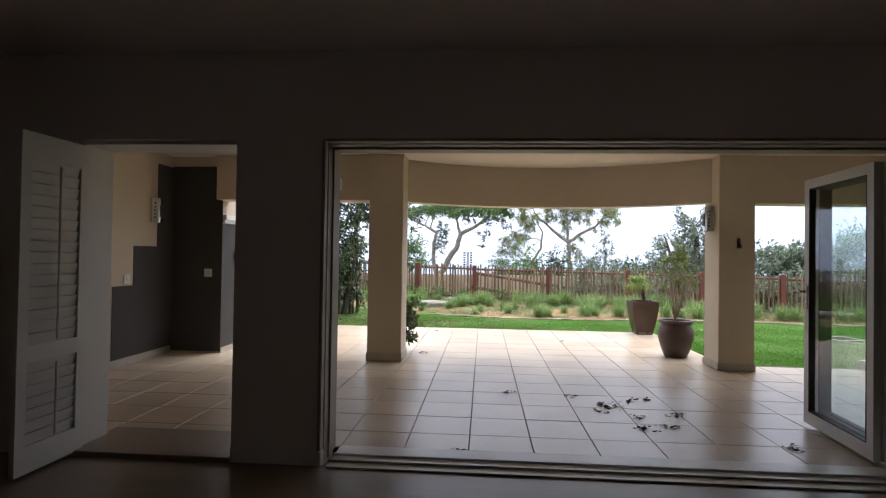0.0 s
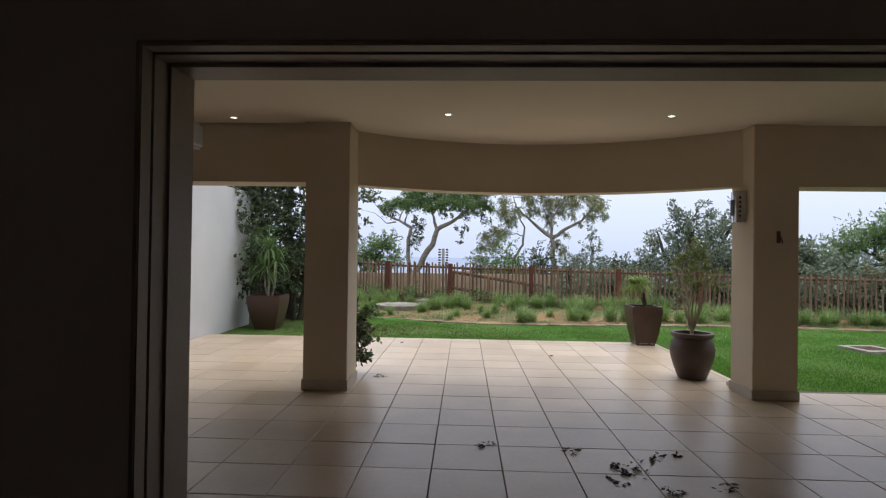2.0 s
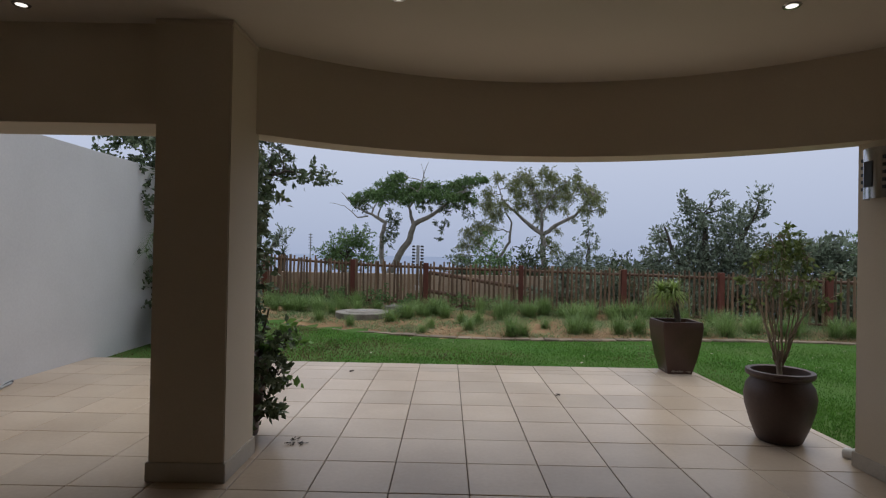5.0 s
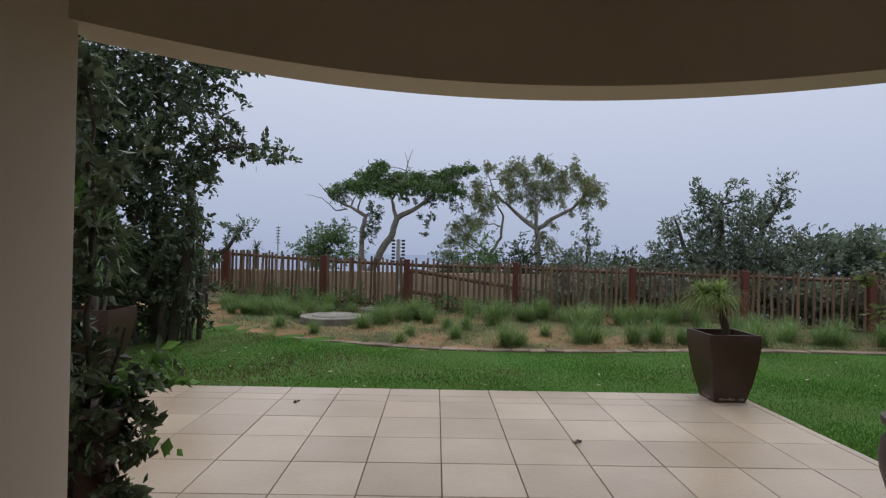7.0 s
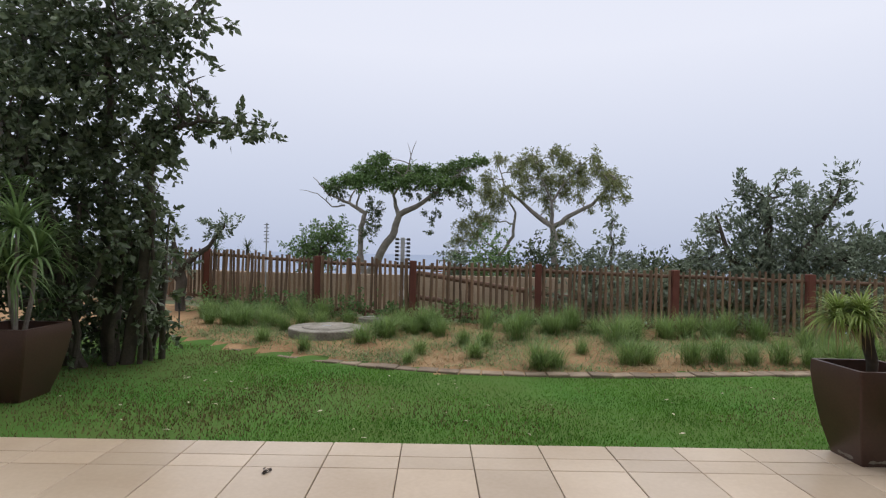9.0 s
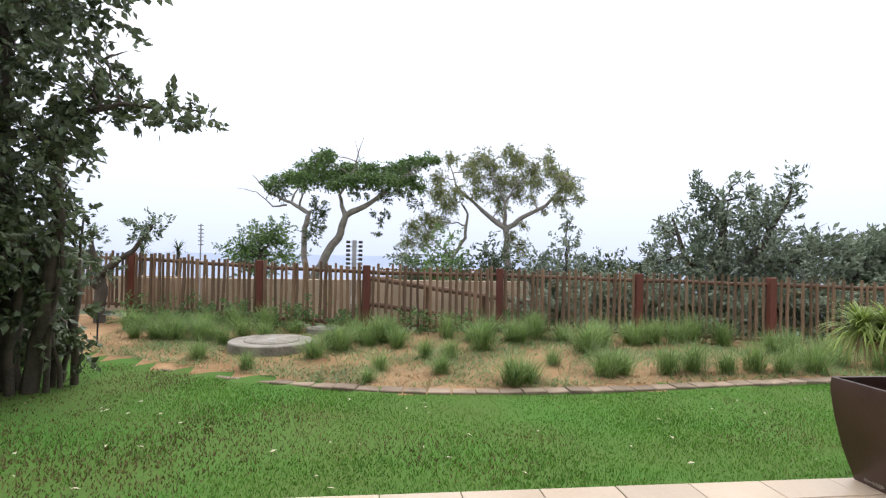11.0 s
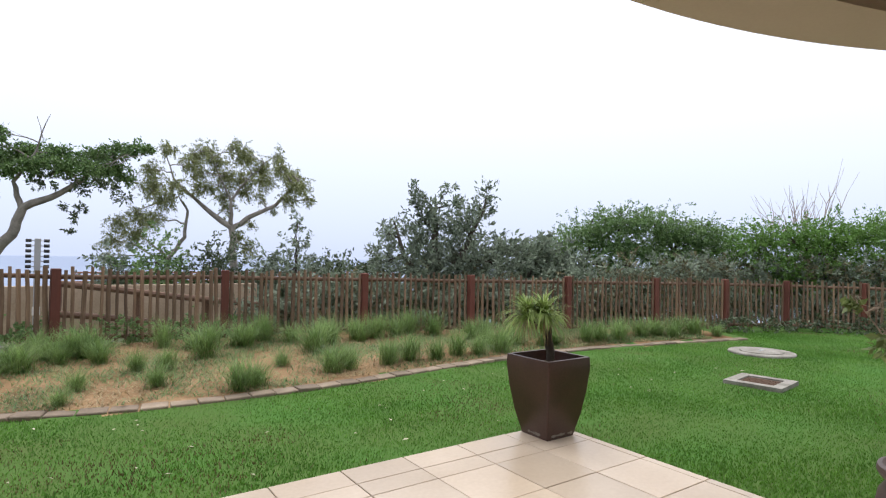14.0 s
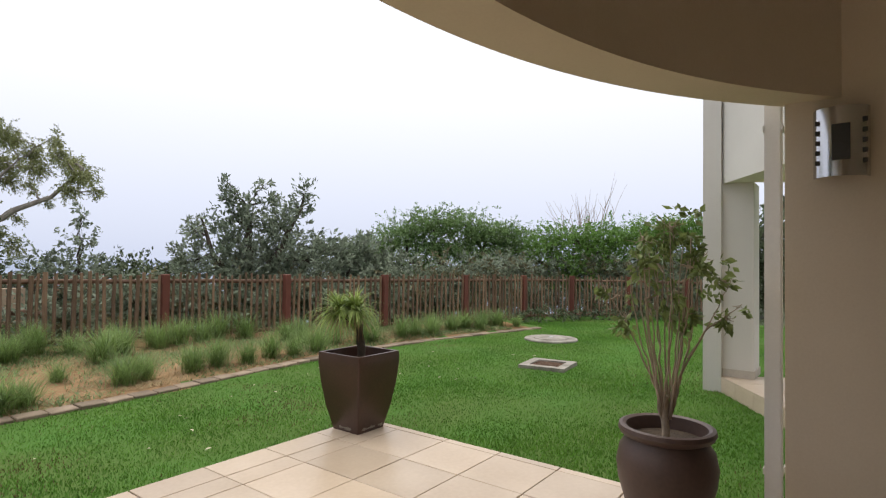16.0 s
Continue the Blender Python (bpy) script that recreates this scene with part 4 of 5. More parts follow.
bw = structure("wall_boundary", boxes((-12, -5.0, 21.3, 21.5, -1.2, 0.70), (-5.0, 2.6, 19.0, 19.2, -1.2, 0.78)), M_sandstone, "pale tan rendered wall beyond the fence")
nb = thing("neighbour_house", Matrix.Translation((2.6, 24.6, -1.6)), "low house with a red-brown tiled roof beyond the boundary wall", "house")
part("wall", boxes((-2.6, 3.6, 0.0, 3.0, -0.4, 1.9)), M_sandstone, nb)
bm = bmesh.new()
for k in range(8):
    box(bm, -2.9, 3.9, -0.4 + 0.16 * k, -0.2 + 0.16 * k, 1.86 + 0.075 * k, 1.90 + 0.075 * k)
part("roof", bm, material("red_roof_tile", (0.26, 0.12, 0.08), (0.42, 0.22, 0.15), 0.85, 5, 40, 0.4), nb, "courses of red-brown roof tiles")
lr = thing("log_railing", Matrix.Translation((0, 0, 0)), "sloping brown log railing beyond the fence", "railing")
log_line("rail", (-0.6, 18.2, 0.86), (2.6, 17.9, 0.42), 0.05, M_rail, lr)
log_line("rail", (-0.6, 18.2, 0.40), (2.6, 17.9, -0.02), 0.05, M_rail, lr)
for px_ in (-0.6, 0.45, 1.5, 2.55):
    log_line("post", (px_, 18.25 - px_ * 0.09, -0.9), (px_, 18.25 - px_ * 0.09, 0.80 - px_ * 0.137), 0.05, M_rail, lr)


def hedge():
    rng = random.Random(9)
    pts, L = smooth_line(FENCE[5:], 60)
    clumps = []
    for i, (x, y) in enumerate(pts):
        for _ in range(3):
            clumps.append((x + 0.35 + rng.uniform(0, 0.7), y + 0.55 + rng.uniform(0, 0.6), rng.uniform(0.05, 0.62), rng.uniform(0.22, 0.36)))
        if x >= 8.6:
            for _ in range(3):
                clumps.append((x + 0.6 + rng.uniform(0, 0.8), y + 0.9 + rng.uniform(0, 0.9), rng.uniform(0.5, 1.25), rng.uniform(0.26, 0.4)))
        if 2.5 < x < 9.0:
            for _ in range(3):
                clumps.append((x + 0.5 + rng.uniform(0, 0.8), y + 0.7 + rng.uniform(0, 0.9), rng.uniform(0.3, 0.95), rng.uniform(0.24, 0.36)))
    o = new("hedge", leaf_cloud("hedge", clumps, 60000, 0.09, M_leaf_grey, 61))
    tagged(o, "loose grey-green shrubs growing along behind the fence", "hedge", kind="stuff")
    o2 = new("hedge", leaf_cloud("hedge", [(a, b, c - 0.1, r) for a, b, c, r in clumps], 42000, 0.08, M_leaf_brown, 62))
    tagged(o2, "mixed dry olive-brown undergrowth behind the fence", "undergrowth", kind="stuff")
    low = [(-4.6 + 0.3 * k, along(FENCE, -4.6 + 0.3 * k) - 0.12 + 0.3 * (k % 2), 0.22 + 0.1 * math.sin(2.1 * k), 0.17 if k > 10 else 0.24) for k in range(22)]
    tagged(new("creeper", leaf_cloud("creeper", low, 9500, 0.06, M_leaf_mid, 63)), "green creeping plants along the foot of the fence", "creeper", kind="stuff")
    foot, _ = smooth_line(FENCE[10:], 16)
    tagged(new("creeper", leaf_cloud("creeper", [(x - 0.25, y - 0.2, 0.1, 0.17) for x, y in foot], 4200, 0.06, M_leaf_dark, 64)), "dark low shrubs at the foot of the fence corner", "shrubs", kind="stuff")


hedge()


def electric_pole(x, y, z0, z1, n, name, label, arm=0.09, w=0.022):
    t = thing(name, Matrix.Translation((x, y, z0)), label, "electric fence")
    part("pole", boxes((-w, w, -w, w, 0, z1 - z0), w=0.002, seg=1), M_steel, t)
    for i in range(n):
        z = z1 - z0 - 0.03 - i * 0.072
        part("arm", tube(bmesh.new(), [(-arm, 0, z), (arm, 0, z)], 0.006, 6), M_steel, t)
        for s in (-1, 1):
            part("insulator", tube(bmesh.new(), [(s * arm * 0.7, 0, z), (s * (arm + 0.035), 0, z)], [w * 0.64, w * 0.64], 8), M_black, t)
    return t


pole_main = electric_pole(-0.84, 17.5, -0.3, 1.52, 7, "electric_fence_pole", "galvanised electric-fence pole with black insulators", 0.10, 0.036)
part("junction_box", boxes((-0.045, 0.045, -0.06, -0.024, 0.76, 0.88), w=0.006, seg=1), M_white_paint, pole_main, "small white junction box")
electric_pole(-3.75, 19.0, -0.4, 1.80, 6, "electric_fence_pole", "thin electric-fence pole beyond the corner", 0.015, 0.012)


def fan_palm(x, y, z, s, seed):
    t = thing("fan_palm", Matrix.Translation((x, y, z - 1.6)), "small dark fan palm far beyond the fence", "palm", "far palms")
    part("trunk", tube(bmesh.new(), [(0, 0, 0), (0.02, 0, 1.5)], [0.08, 0.06], 8), M_bark_dark, t)
    crown_part("crown", strap_leaves(90, s, 0.03, M_leaf_dark, seed, (-0.1, 1.5), 0.6), M_leaf_dark, t, (0.02, 0, 1.5))


fan_palm(-8.1, 27.3, 1.35, 0.5, 71)
fan_palm(-6.9, 27.1, 1.35, 0.5, 72)

# ---- garden ----
tree("stump_tree", "stubby pruned tree with knobbly trunk and a few leaves", [
    [(-5.06, 18.1, -0.08, 0.115), (-5.09, 18.1, 0.3, 0.085), (-5.06, 18.1, 0.55, 0.10), (-5.1, 18.1, 0.86, 0.085), (-4.8, 18.1, 1.12, 0.05), (-4.55, 18.1, 1.3, 0.042), (-4.28, 18.1, 1.68, 0.025)],
    [(-5.1, 18.1, 0.8, 0.075), (-5.2, 18.12, 1.15, 0.05), (-5.27, 18.12, 1.62, 0.02)], [(-5.08, 18.1, 0.6, 0.05), (-5.35, 18.05, 0.85, 0.035), (-5.5, 18.05, 1.05, 0.015)]],
    [(-4.27, 18.1, 1.72, 0.2), (-4.45, 18.1, 1.5, 0.1), (-5.25, 18.1, 1.5, 0.17), (-5.0, 18.05, 0.95, 0.17), (-5.25, 18.05, 0.8, 0.16), (-5.5, 18.05, 1.1, 0.17), (-5.3, 18.1, 1.2, 0.16)], 1500, 0.075, M_leaf_grey, M_bark_dark, 81)
structure("garden_pier", boxes((-4.64, -4.24, 15.5, 15.75, -0.2, 1.32), w=0.01), material("mossy_plaster", (0.14, 0.155, 0.115), (0.24, 0.25, 0.195), 0.9, 2, 40, 0.3), "mossy grey-green plastered garden pier", "pier")

gl = thing("garden_spike_light", Matrix.Translation((-4.2, 16.15, -0.02)), "black garden spike lamp by the bush", "garden light")
part("stake", tube(bmesh.new(), [(0, 0, -0.1), (0, 0, 0.34)], 0.012, 8), M_black, gl)
part("head", lathe([(0.018, 0.33), (0.026, 0.35), (0.026, 0.46), (0.018, 0.47)], 14), M_black, gl)


def manhole(x, y, z, r, h, name, label):
    t = thing(name, Matrix.Translation((x, y, z)), label, "manhole")
    part("ring", lathe([(r, -0.15), (r, h - 0.012), (r - 0.012, h), (r * 0.66, h), (r * 0.65, h - 0.01)], 48), M_concrete, t, smooth=True)
    part("lid", lathe([(r * 0.635, h - 0.03), (r * 0.635, h + 0.004), (r * 0.62, h + 0.01), (r * 0.12, h + 0.014)], 40), M_concrete, t, smooth=True)
    part("lifting_eye", boxes((-0.06, 0.06, -0.015, 0.015, h + 0.01, h + 0.024), w=0.005, seg=1), M_steel, t)
    return t


manhole(-1.84, 15.75, 0.0, 0.55, 0.13, "manhole", "raised round concrete manhole in the sandy bed")
manhole(-1.32, 16.85, 0.05, 0.20, 0.10, "manhole", "small round concrete cover near the fence")
manhole(8.3, 12.2, LAWN_Z - 0.01, 0.46, 0.045, "manhole", "flat round concrete manhole in the lawn")

dr = thing("drain_gully", Matrix.Translation((6.05, 11.15, LAWN_Z)) @ Matrix.Rotation(radians(8), 4, "Z"), "square concrete drain surround with a dark grating", "drain")
part("surround", boxes((-0.30, 0.30, 0.19, 0.30, -0.1, 0.045), (-0.30, 0.30, -0.30, -0.19, -0.1, 0.045), (-0.30, -0.19, -0.19, 0.19, -0.1, 0.045), (0.19, 0.30, -0.19, 0.19, -0.1, 0.045)), M_concrete, dr)
part("pit", boxes((-0.19, 0.19, -0.19, 0.19, -0.1, -0.02)), M_seal, dr)
for k in range(7):
    part("bar", boxes((-0.165 + k * 0.055 - 0.009, -0.165 + k * 0.055 + 0.009, -0.19, 0.19, 0.005, 0.03)), M_rail, dr)


def grass_tufts():
    rng = random.Random(15)
    kinds = []
    for k in range(5):
        v, f = strap_leaves(270, 0.46, 0.0065, M_tuft, 100 + k, (0.75, 1.55), 0.75, 4)
        off = np.repeat(np.random.default_rng(k).normal(0, 0.05, (270, 2)), 10, axis=0)
        v = [(x + o[0], y + o[1], z) for (x, y, z), o in zip(v, off)]
        kinds.append(raw_mesh("foliage", v, f, M_tuft))
    dry = raw_mesh("dry_foliage", *strap_leaves(40, 0.24, 0.007, M_straw, 200, (0.2, 1.3), 1.2, 4), M_straw)
    spots = [(-2.6, 15.16, .8), (-3.1, 17.2, 1.0), (-1.9, 14.6, .6), (-2.2, 17.1, .9), (-1.22, 15.1, .9), (-0.92, 15.9, .6), (-0.2, 16.1, .9), (-0.55, 13.95, .55), (-0.42, 14.4, .6), (0.15, 15.0, .7), (0.25, 14.2, .75), (0.43, 14.9, .8), (0.95, 15.4, 1.35), (0.95, 13.78, 1.05), (2.3, 15.2, 1.3), (1.65, 14.6, .7), (2.05, 14.0, 1.0),
             (2.3, 14.1, .8), (2.85, 14.1, 1.0), (3.2, 14.2, 1.1), (3.56, 14.1, .8), (3.97, 14.2, 1.05), (4.27, 14.1, .8), (1.95, 16.3, 1.0), (3.27, 15.9, 1.1), (1.15, 13.85, .8), (2.7, 15.6, 1.2), (1.5, 16.0, 1.0)]
    for k in range(16):
        spots.append((4.6 + 0.32 * k + rng.uniform(-.1, .1), along(KERB, 4.6 + 0.32 * k) + rng.uniform(0.25, 0.8), rng.uniform(0.75, 1.15)))
    for k in range(34):
        x = -4.3 + 0.125 * k
        spots.append((x, along(FENCE, x) - rng.uniform(0.35, 1.6), rng.uniform(0.7, 1.1)))
    for k in range(16):
        x = 0.6 + 0.33 * k
        spots.append((x, along(FENCE, x) - rng.uniform(0.3, 1.0), rng.uniform(0.8, 1.2)))
    for x, y, s in spots:
        if math.hypot(x + 1.84, y - 15.75) < 0.62 or (-1.65 < x < -0.95 and 15.8 < y < 17.3):
            continue
        t = thing("grass_tuft", Matrix.Translation((x, y, ground_z(x, y) - 0.01)) @ Matrix.Rotation(rng.uniform(0, 6), 4, "Z"), "blue-green tuft of ornamental grass in sandy soil", "grass tuft", "tufts in the bed")
        t.scale = (s * rng.uniform(0.85, 1.15), s * rng.uniform(0.85, 1.15), s * rng.uniform(0.9, 1.2))
        o = new("foliage", kinds[rng.randrange(5)])
        o.parent = t
        o = new("dry_foliage", dry)
        o.parent = t


grass_tufts()


def lawn_blades():
    rng = np.random.default_rng(21)
    n = 680000
    x = rng.uniform(-5.2, 13.2, n)
    y = 7.9 + (rng.random(n) ** 1.25) * 8.4
    kerb = np.interp(x, [p[0] for p in KERB], [p[1] for p in KERB])
    fence = np.interp(x, [p[0] for p in FENCE], [p[1] for p in FENCE])
    limit = np.where(x < 9.6, kerb - 0.05, fence - 0.1)
    limit = np.where(x < -4.4, 15.6, limit)
    ok = (y < limit) & ~((x < FLOOR_EDGE_X + 0.0) & (y < FLOOR_EDGE_Y)) & (y > 8.24) & ~((x < -4.4) & (y < 13.0))
    ok &= ~((x - 8.3) ** 2 + (y - 12.2) ** 2 < 0.45 ** 2) & ~((abs(x - 6.05) < 0.3) & (abs(y - 11.15) < 0.3))
    thin = np.array([noise.noise((a * 0.55, b * 0.55, 7.0)) + 0.5 * noise.noise((a * 2.1, b * 2.1, 2.0)) for a, b in zip(x, y)])
    left = np.clip((0.3 - x) / 4.0, 0, 1) * 1.05 - np.clip(x / 4.0, 0, 1) * 0.25
    ok &= rng.random(n) < 1.05 - np.clip(thin + left - 0.1, 0, 0.85)
    dry = (thin + left + rng.normal(0, 0.22, n)) > 0.45
    for name, sel, mat, lab, hgt in (("grass", ok & ~dry, M_blade, "short green lawn grass with thin patches", 0.025), ("dry_grass", ok & dry, M_dry, "dry straw-coloured grass in the lawn", 0.028)):
        px, py = x[sel], y[sel]
        m = len(px)
        a = rng.uniform(0, 2 * math.pi, m)
        h = hgt * rng.uniform(0.3, 1.05, m)
        lean = rng.uniform(0.3, 1.1, m) * h
        w = rng.uniform(0.0045, 0.008, m)
        b = rng.uniform(0, 2 * math.pi, m)
        z = np.full(m, LAWN_Z - 0.012)
        v = np.empty((m, 3, 3))
        v[:, 0] = np.stack([px - w * np.sin(a), py + w * np.cos(a), z], 1)
        v[:, 1] = np.stack([px + w * np.sin(a), py - w * np.cos(a), z], 1)
        v[:, 2] = np.stack([px + lean * np.cos(b), py + lean * np.sin(b), z + h + 0.012], 1)
        me = bpy.data.meshes.new(name)
        me.vertices.add(3 * m)
        me.vertices.foreach_set("co", v.ravel())
        me.loops.add(3 * m)
        me.loops.foreach_set("vertex_index", np.arange(3 * m))
        me.polygons.add(m)
        me.polygons.foreach_set("loop_start", np.arange(0, 3 * m, 3))
        me.update(calc_edges=True)
        me.materials.append(mat)
        tagged(new(name, me), lab, "grass", kind="stuff")


lawn_blades()


def bed_litter():
    """Dry stalks and low weeds over the sandy bed."""
    rng = np.random.default_rng(31)
    v, f = [], []
    for mat, n, name, lab, hh in ((M_straw, 22000, "straw", "dry straw and stalks strewn on the sandy bed", 0.05), (M_leaf_mid, 40000, "weeds", "low green weeds on the sandy bed", 0.06)):
        v, f = [], []
        while len(f) < n:
            x = rng.uniform(-4.4, 9.0)
            k, fe = along(KERB, x), along(FENCE, x)
            y = rng.uniform(k + 0.08, fe)
            c = noise.noise((x * 1.1, y * 1.1, 5.0 if name == "straw" else 9.0))
            if c < rng.uniform(-0.4, 0.5):
                continue
            z = ground_z(x, y)
            a, L = rng.uniform(0, 6.28), rng.uniform(0.03, 0.10)
            d = np.array([math.cos(a), math.sin(a)]) * L
            w = np.array([-math.sin(a), math.cos(a)]) * 0.005
            i = len(v)
            v += [(x - w[0], y - w[1], z), (x + w[0], y + w[1], z), (x + d[0], y + d[1], z + rng.uniform(0.0, hh))]
            f.append((i, i + 1, i + 2))
        tagged(new(name, raw_mesh(name, v, f, mat)), lab, "litter", kind="stuff")


bed_litter()

def fallen_leaves():
    """Pale fallen leaves scattered on the lawn."""
    rng = np.random.default_rng(77)
    v, f = [], []
    for _ in range(70):
        x, y = rng.uniform(-4.2, 6.5), rng.uniform(11.35, 13.4)
        if y > along(KERB, x) - 0.15:
            continue
        a, L = rng.uniform(0, 6.28), rng.uniform(0.03, 0.06)
        d, w = np.array([math.cos(a), math.sin(a)]) * L, np.array([-math.sin(a), math.cos(a)]) * L * 0.22
        i, z = len(v), LAWN_Z + 0.03
        v += [(x, y, z), (x + d[0] / 2 + w[0], y + d[1] / 2 + w[1], z + 0.008), (x + d[0], y + d[1], z + 0.004), (x + d[0] / 2 - w[0], y + d[1] / 2 - w[1], z + 0.004)]
        f += [(i, i + 1, i + 2), (i, i + 2, i + 3)]
    tagged(new("fallen_leaves", raw_mesh("fallen_leaves", v, f, material("pale_dead_leaf", (0.42, 0.38, 0.27), (0.6, 0.56, 0.42), 0.8))), "pale fallen leaves scattered on the lawn", "fallen leaves", kind="stuff")


fallen_leaves()

# ---- big planter with a dragon tree by the garden wall ----
sp = square_pot(-3.85, 12.35, 0.30, 0.62, "large dark brown square planter on the lawn by the wall")
sp.location.z = LAWN_Z
dt = thing("potted_dragon_tree", Matrix.Translation((-3.85, 12.35, 0.45)), "slender dragon tree with drooping strap leaves in the planter", "plant")
for k, (a, b, h) in enumerate(((0.0, 0.0, 0.95), (0.1, 0.05, 0.7), (-0.08, 0.05, 0.55))):
    part("stem", tube(bmesh.new(), [(a * 0.3, b, 0), (a, b, h * 0.5), (a * 1.3, b, h)], [0.022, 0.018, 0.016], 8), M_bark, dt)
    crown_part("leaves", strap_leaves(90, 0.62, 0.026, M_leaf_mid, 300 + k, (-0.2, 1.5), 1.0), M_leaf_mid, dt, (a * 1.3, b, h))
fr = thing("palm_frond", Matrix.Translation((-4.3, 12.6, 1.55)), "arching feathery palm frond over the wall", "plant")
for k, (ang, ee) in enumerate(((200, 0.5), (230, 0.9), (180, 0.2))):
    bm = bmesh.new()
    rib = []
    p, e, a = Vector((0, 0, 0)), ee, radians(ang - 200 - 60)
    for i in range(9):
        rib.append(p.copy())
        p += Vector((math.cos(a) * math.cos(e), math.sin(a) * math.cos(e), math.sin(e))) * 0.11
        e -= 0.16
    tube(bm, rib, [0.01 - 0.001 * i for i in range(9)], 5)
    sd = Vector((-math.sin(a), math.cos(a), 0))
    for i in range(1, 9):
        for j in (0, 0.5):
            q = rib[i - 1].lerp(rib[i], j)
            for s in (-1, 1):
                tip = q + sd * s * (0.28 - 0.02 * i) + Vector((0, 0, -0.10)) + (rib[i] - rib[i - 1]) * 1.2
                w = (rib[i] - rib[i - 1]).normalized() * 0.008
                bm.faces.new([bm.verts.new(q - w), bm.verts.new(q + w), bm.verts.new(tip)])
    part("frond", bm, M_leaf_mid, fr)

# tall pot with a climber behind the column
cp = thing("tall_pot", Matrix.Translation((-1.62, 8.55, 0)), "dark tapered pot overgrown by a trailing climber", "pot")
part("pot", lathe([(0.12, 0), (0.13, 0.01), (0.17, 0.3), (0.205, 0.52), (0.215, 0.56), (0.205, 0.57), (0.185, 0.55)], 40), M_pot, cp, smooth=True)
part("soil", lathe([(0.18, 0.5), (0.18, 0.54)], 30), M_soil, cp)
tree("climber", "leafy climber trained up stakes behind the column", [
    [(-1.66, 8.55, 0.5, 0.02), (-1.68, 8.52, 1.2, 0.016), (-1.66, 8.5, 2.0, 0.01)], [(-1.58, 8.57, 0.5, 0.016), (-1.56, 8.56, 1.3, 0.012), (-1.58, 8.54, 1.95, 0.008)], [(-1.52, 8.6, 0.5, 0.012), (-1.46, 8.66, 0.9, 0.006)]],
    [(-1.62, 8.55, 0.75, 0.17), (-1.64, 8.53, 1.05, 0.13), (-1.6, 8.55, 1.35, 0.14), (-1.6, 8.56, 1.65, 0.14), (-1.62, 8.5, 1.95, 0.13), (-1.45, 8.62, 0.62, 0.11), (-1.36, 8.6, 0.42, 0.10), (-1.4, 8.52, 0.2, 0.08), (-1.5, 8.42, 0.45, 0.12), (-1.55, 8.38, 0.2, 0.1), (-1.68, 8.4, 0.6, 0.12), (-1.34, 8.66, 0.68, 0.06)],
    2300, 0.062, M_leaf_dark, M_bark_dark, 91, category="plant", droop=0.5, aspect=2.0, extra=[("young_leaves", [(-1.34, 8.62, 0.62, 0.09), (-1.33, 8.6, 0.42, 0.08), (-1.4, 8.75, 0.72, 0.07), (-1.6, 8.5, 1.5, 0.12)], 110, 0.075, M_leaf_bright, "fresh pale green leaves")])

# ---- doors ----
def louvre_door():
    w, h, th = 0.52, 2.015, 0.035
    m = Matrix.Translation((-3.03, WALL_IN + 0.05, 0.025)) @ Matrix.Rotation(radians(-92), 4, "Z")
    t = thing("louvre_door", m, "white louvred shutter door standing open", "door")
    st, mid = 0.07, 0.70
    part("frame", boxes((0, st, -th / 2, th / 2, 0, h), (w - st, w, -th / 2, th / 2, 0, h), (st, w - st, -th / 2, th / 2, 0, 0.16), (st, w - st, -th / 2, th / 2, mid - 0.05, mid + 0.05), (st, w - st, -th / 2, th / 2, h - 0.16, h)), M_white_paint, t)
    me = mesh_of("louvre", bevel(boxes((st + 0.003, w - st - 0.003, -0.037, 0.037, -0.004, 0.004)), 0.002, 1), M_white_paint)
    for z0, z1 in ((0.16, mid - 0.05), (mid + 0.05, h - 0.16)):
        n = int((z1 - z0) / 0.068)
        for k in range(n):
            o = new("louvre", me)
            o.parent = t
            o.location = (0, 0, z0 + (k + 0.5) * (z1 - z0) / n)
            o.matrix_local = Matrix.Translation((0, 0, z0 + (k + 0.5) * (z1 - z0) / n)) @ Matrix.Rotation(radians(76), 4, "X")
        part("tilt_rod", boxes((w * 0.5 - 0.008, w * 0.5 + 0.008, 0.036, 0.050, z0 + 0.02, z1 - 0.02), w=0.003, seg=1), M_white_paint, t)
    for z in (0.25, 1.0, 1.8):
        part("hinge", tube(bmesh.new(), [(0, -0.022, z - 0.04), (0, -0.022, z + 0.04)], 0.007, 8), M_chrome, t)


louvre_door()


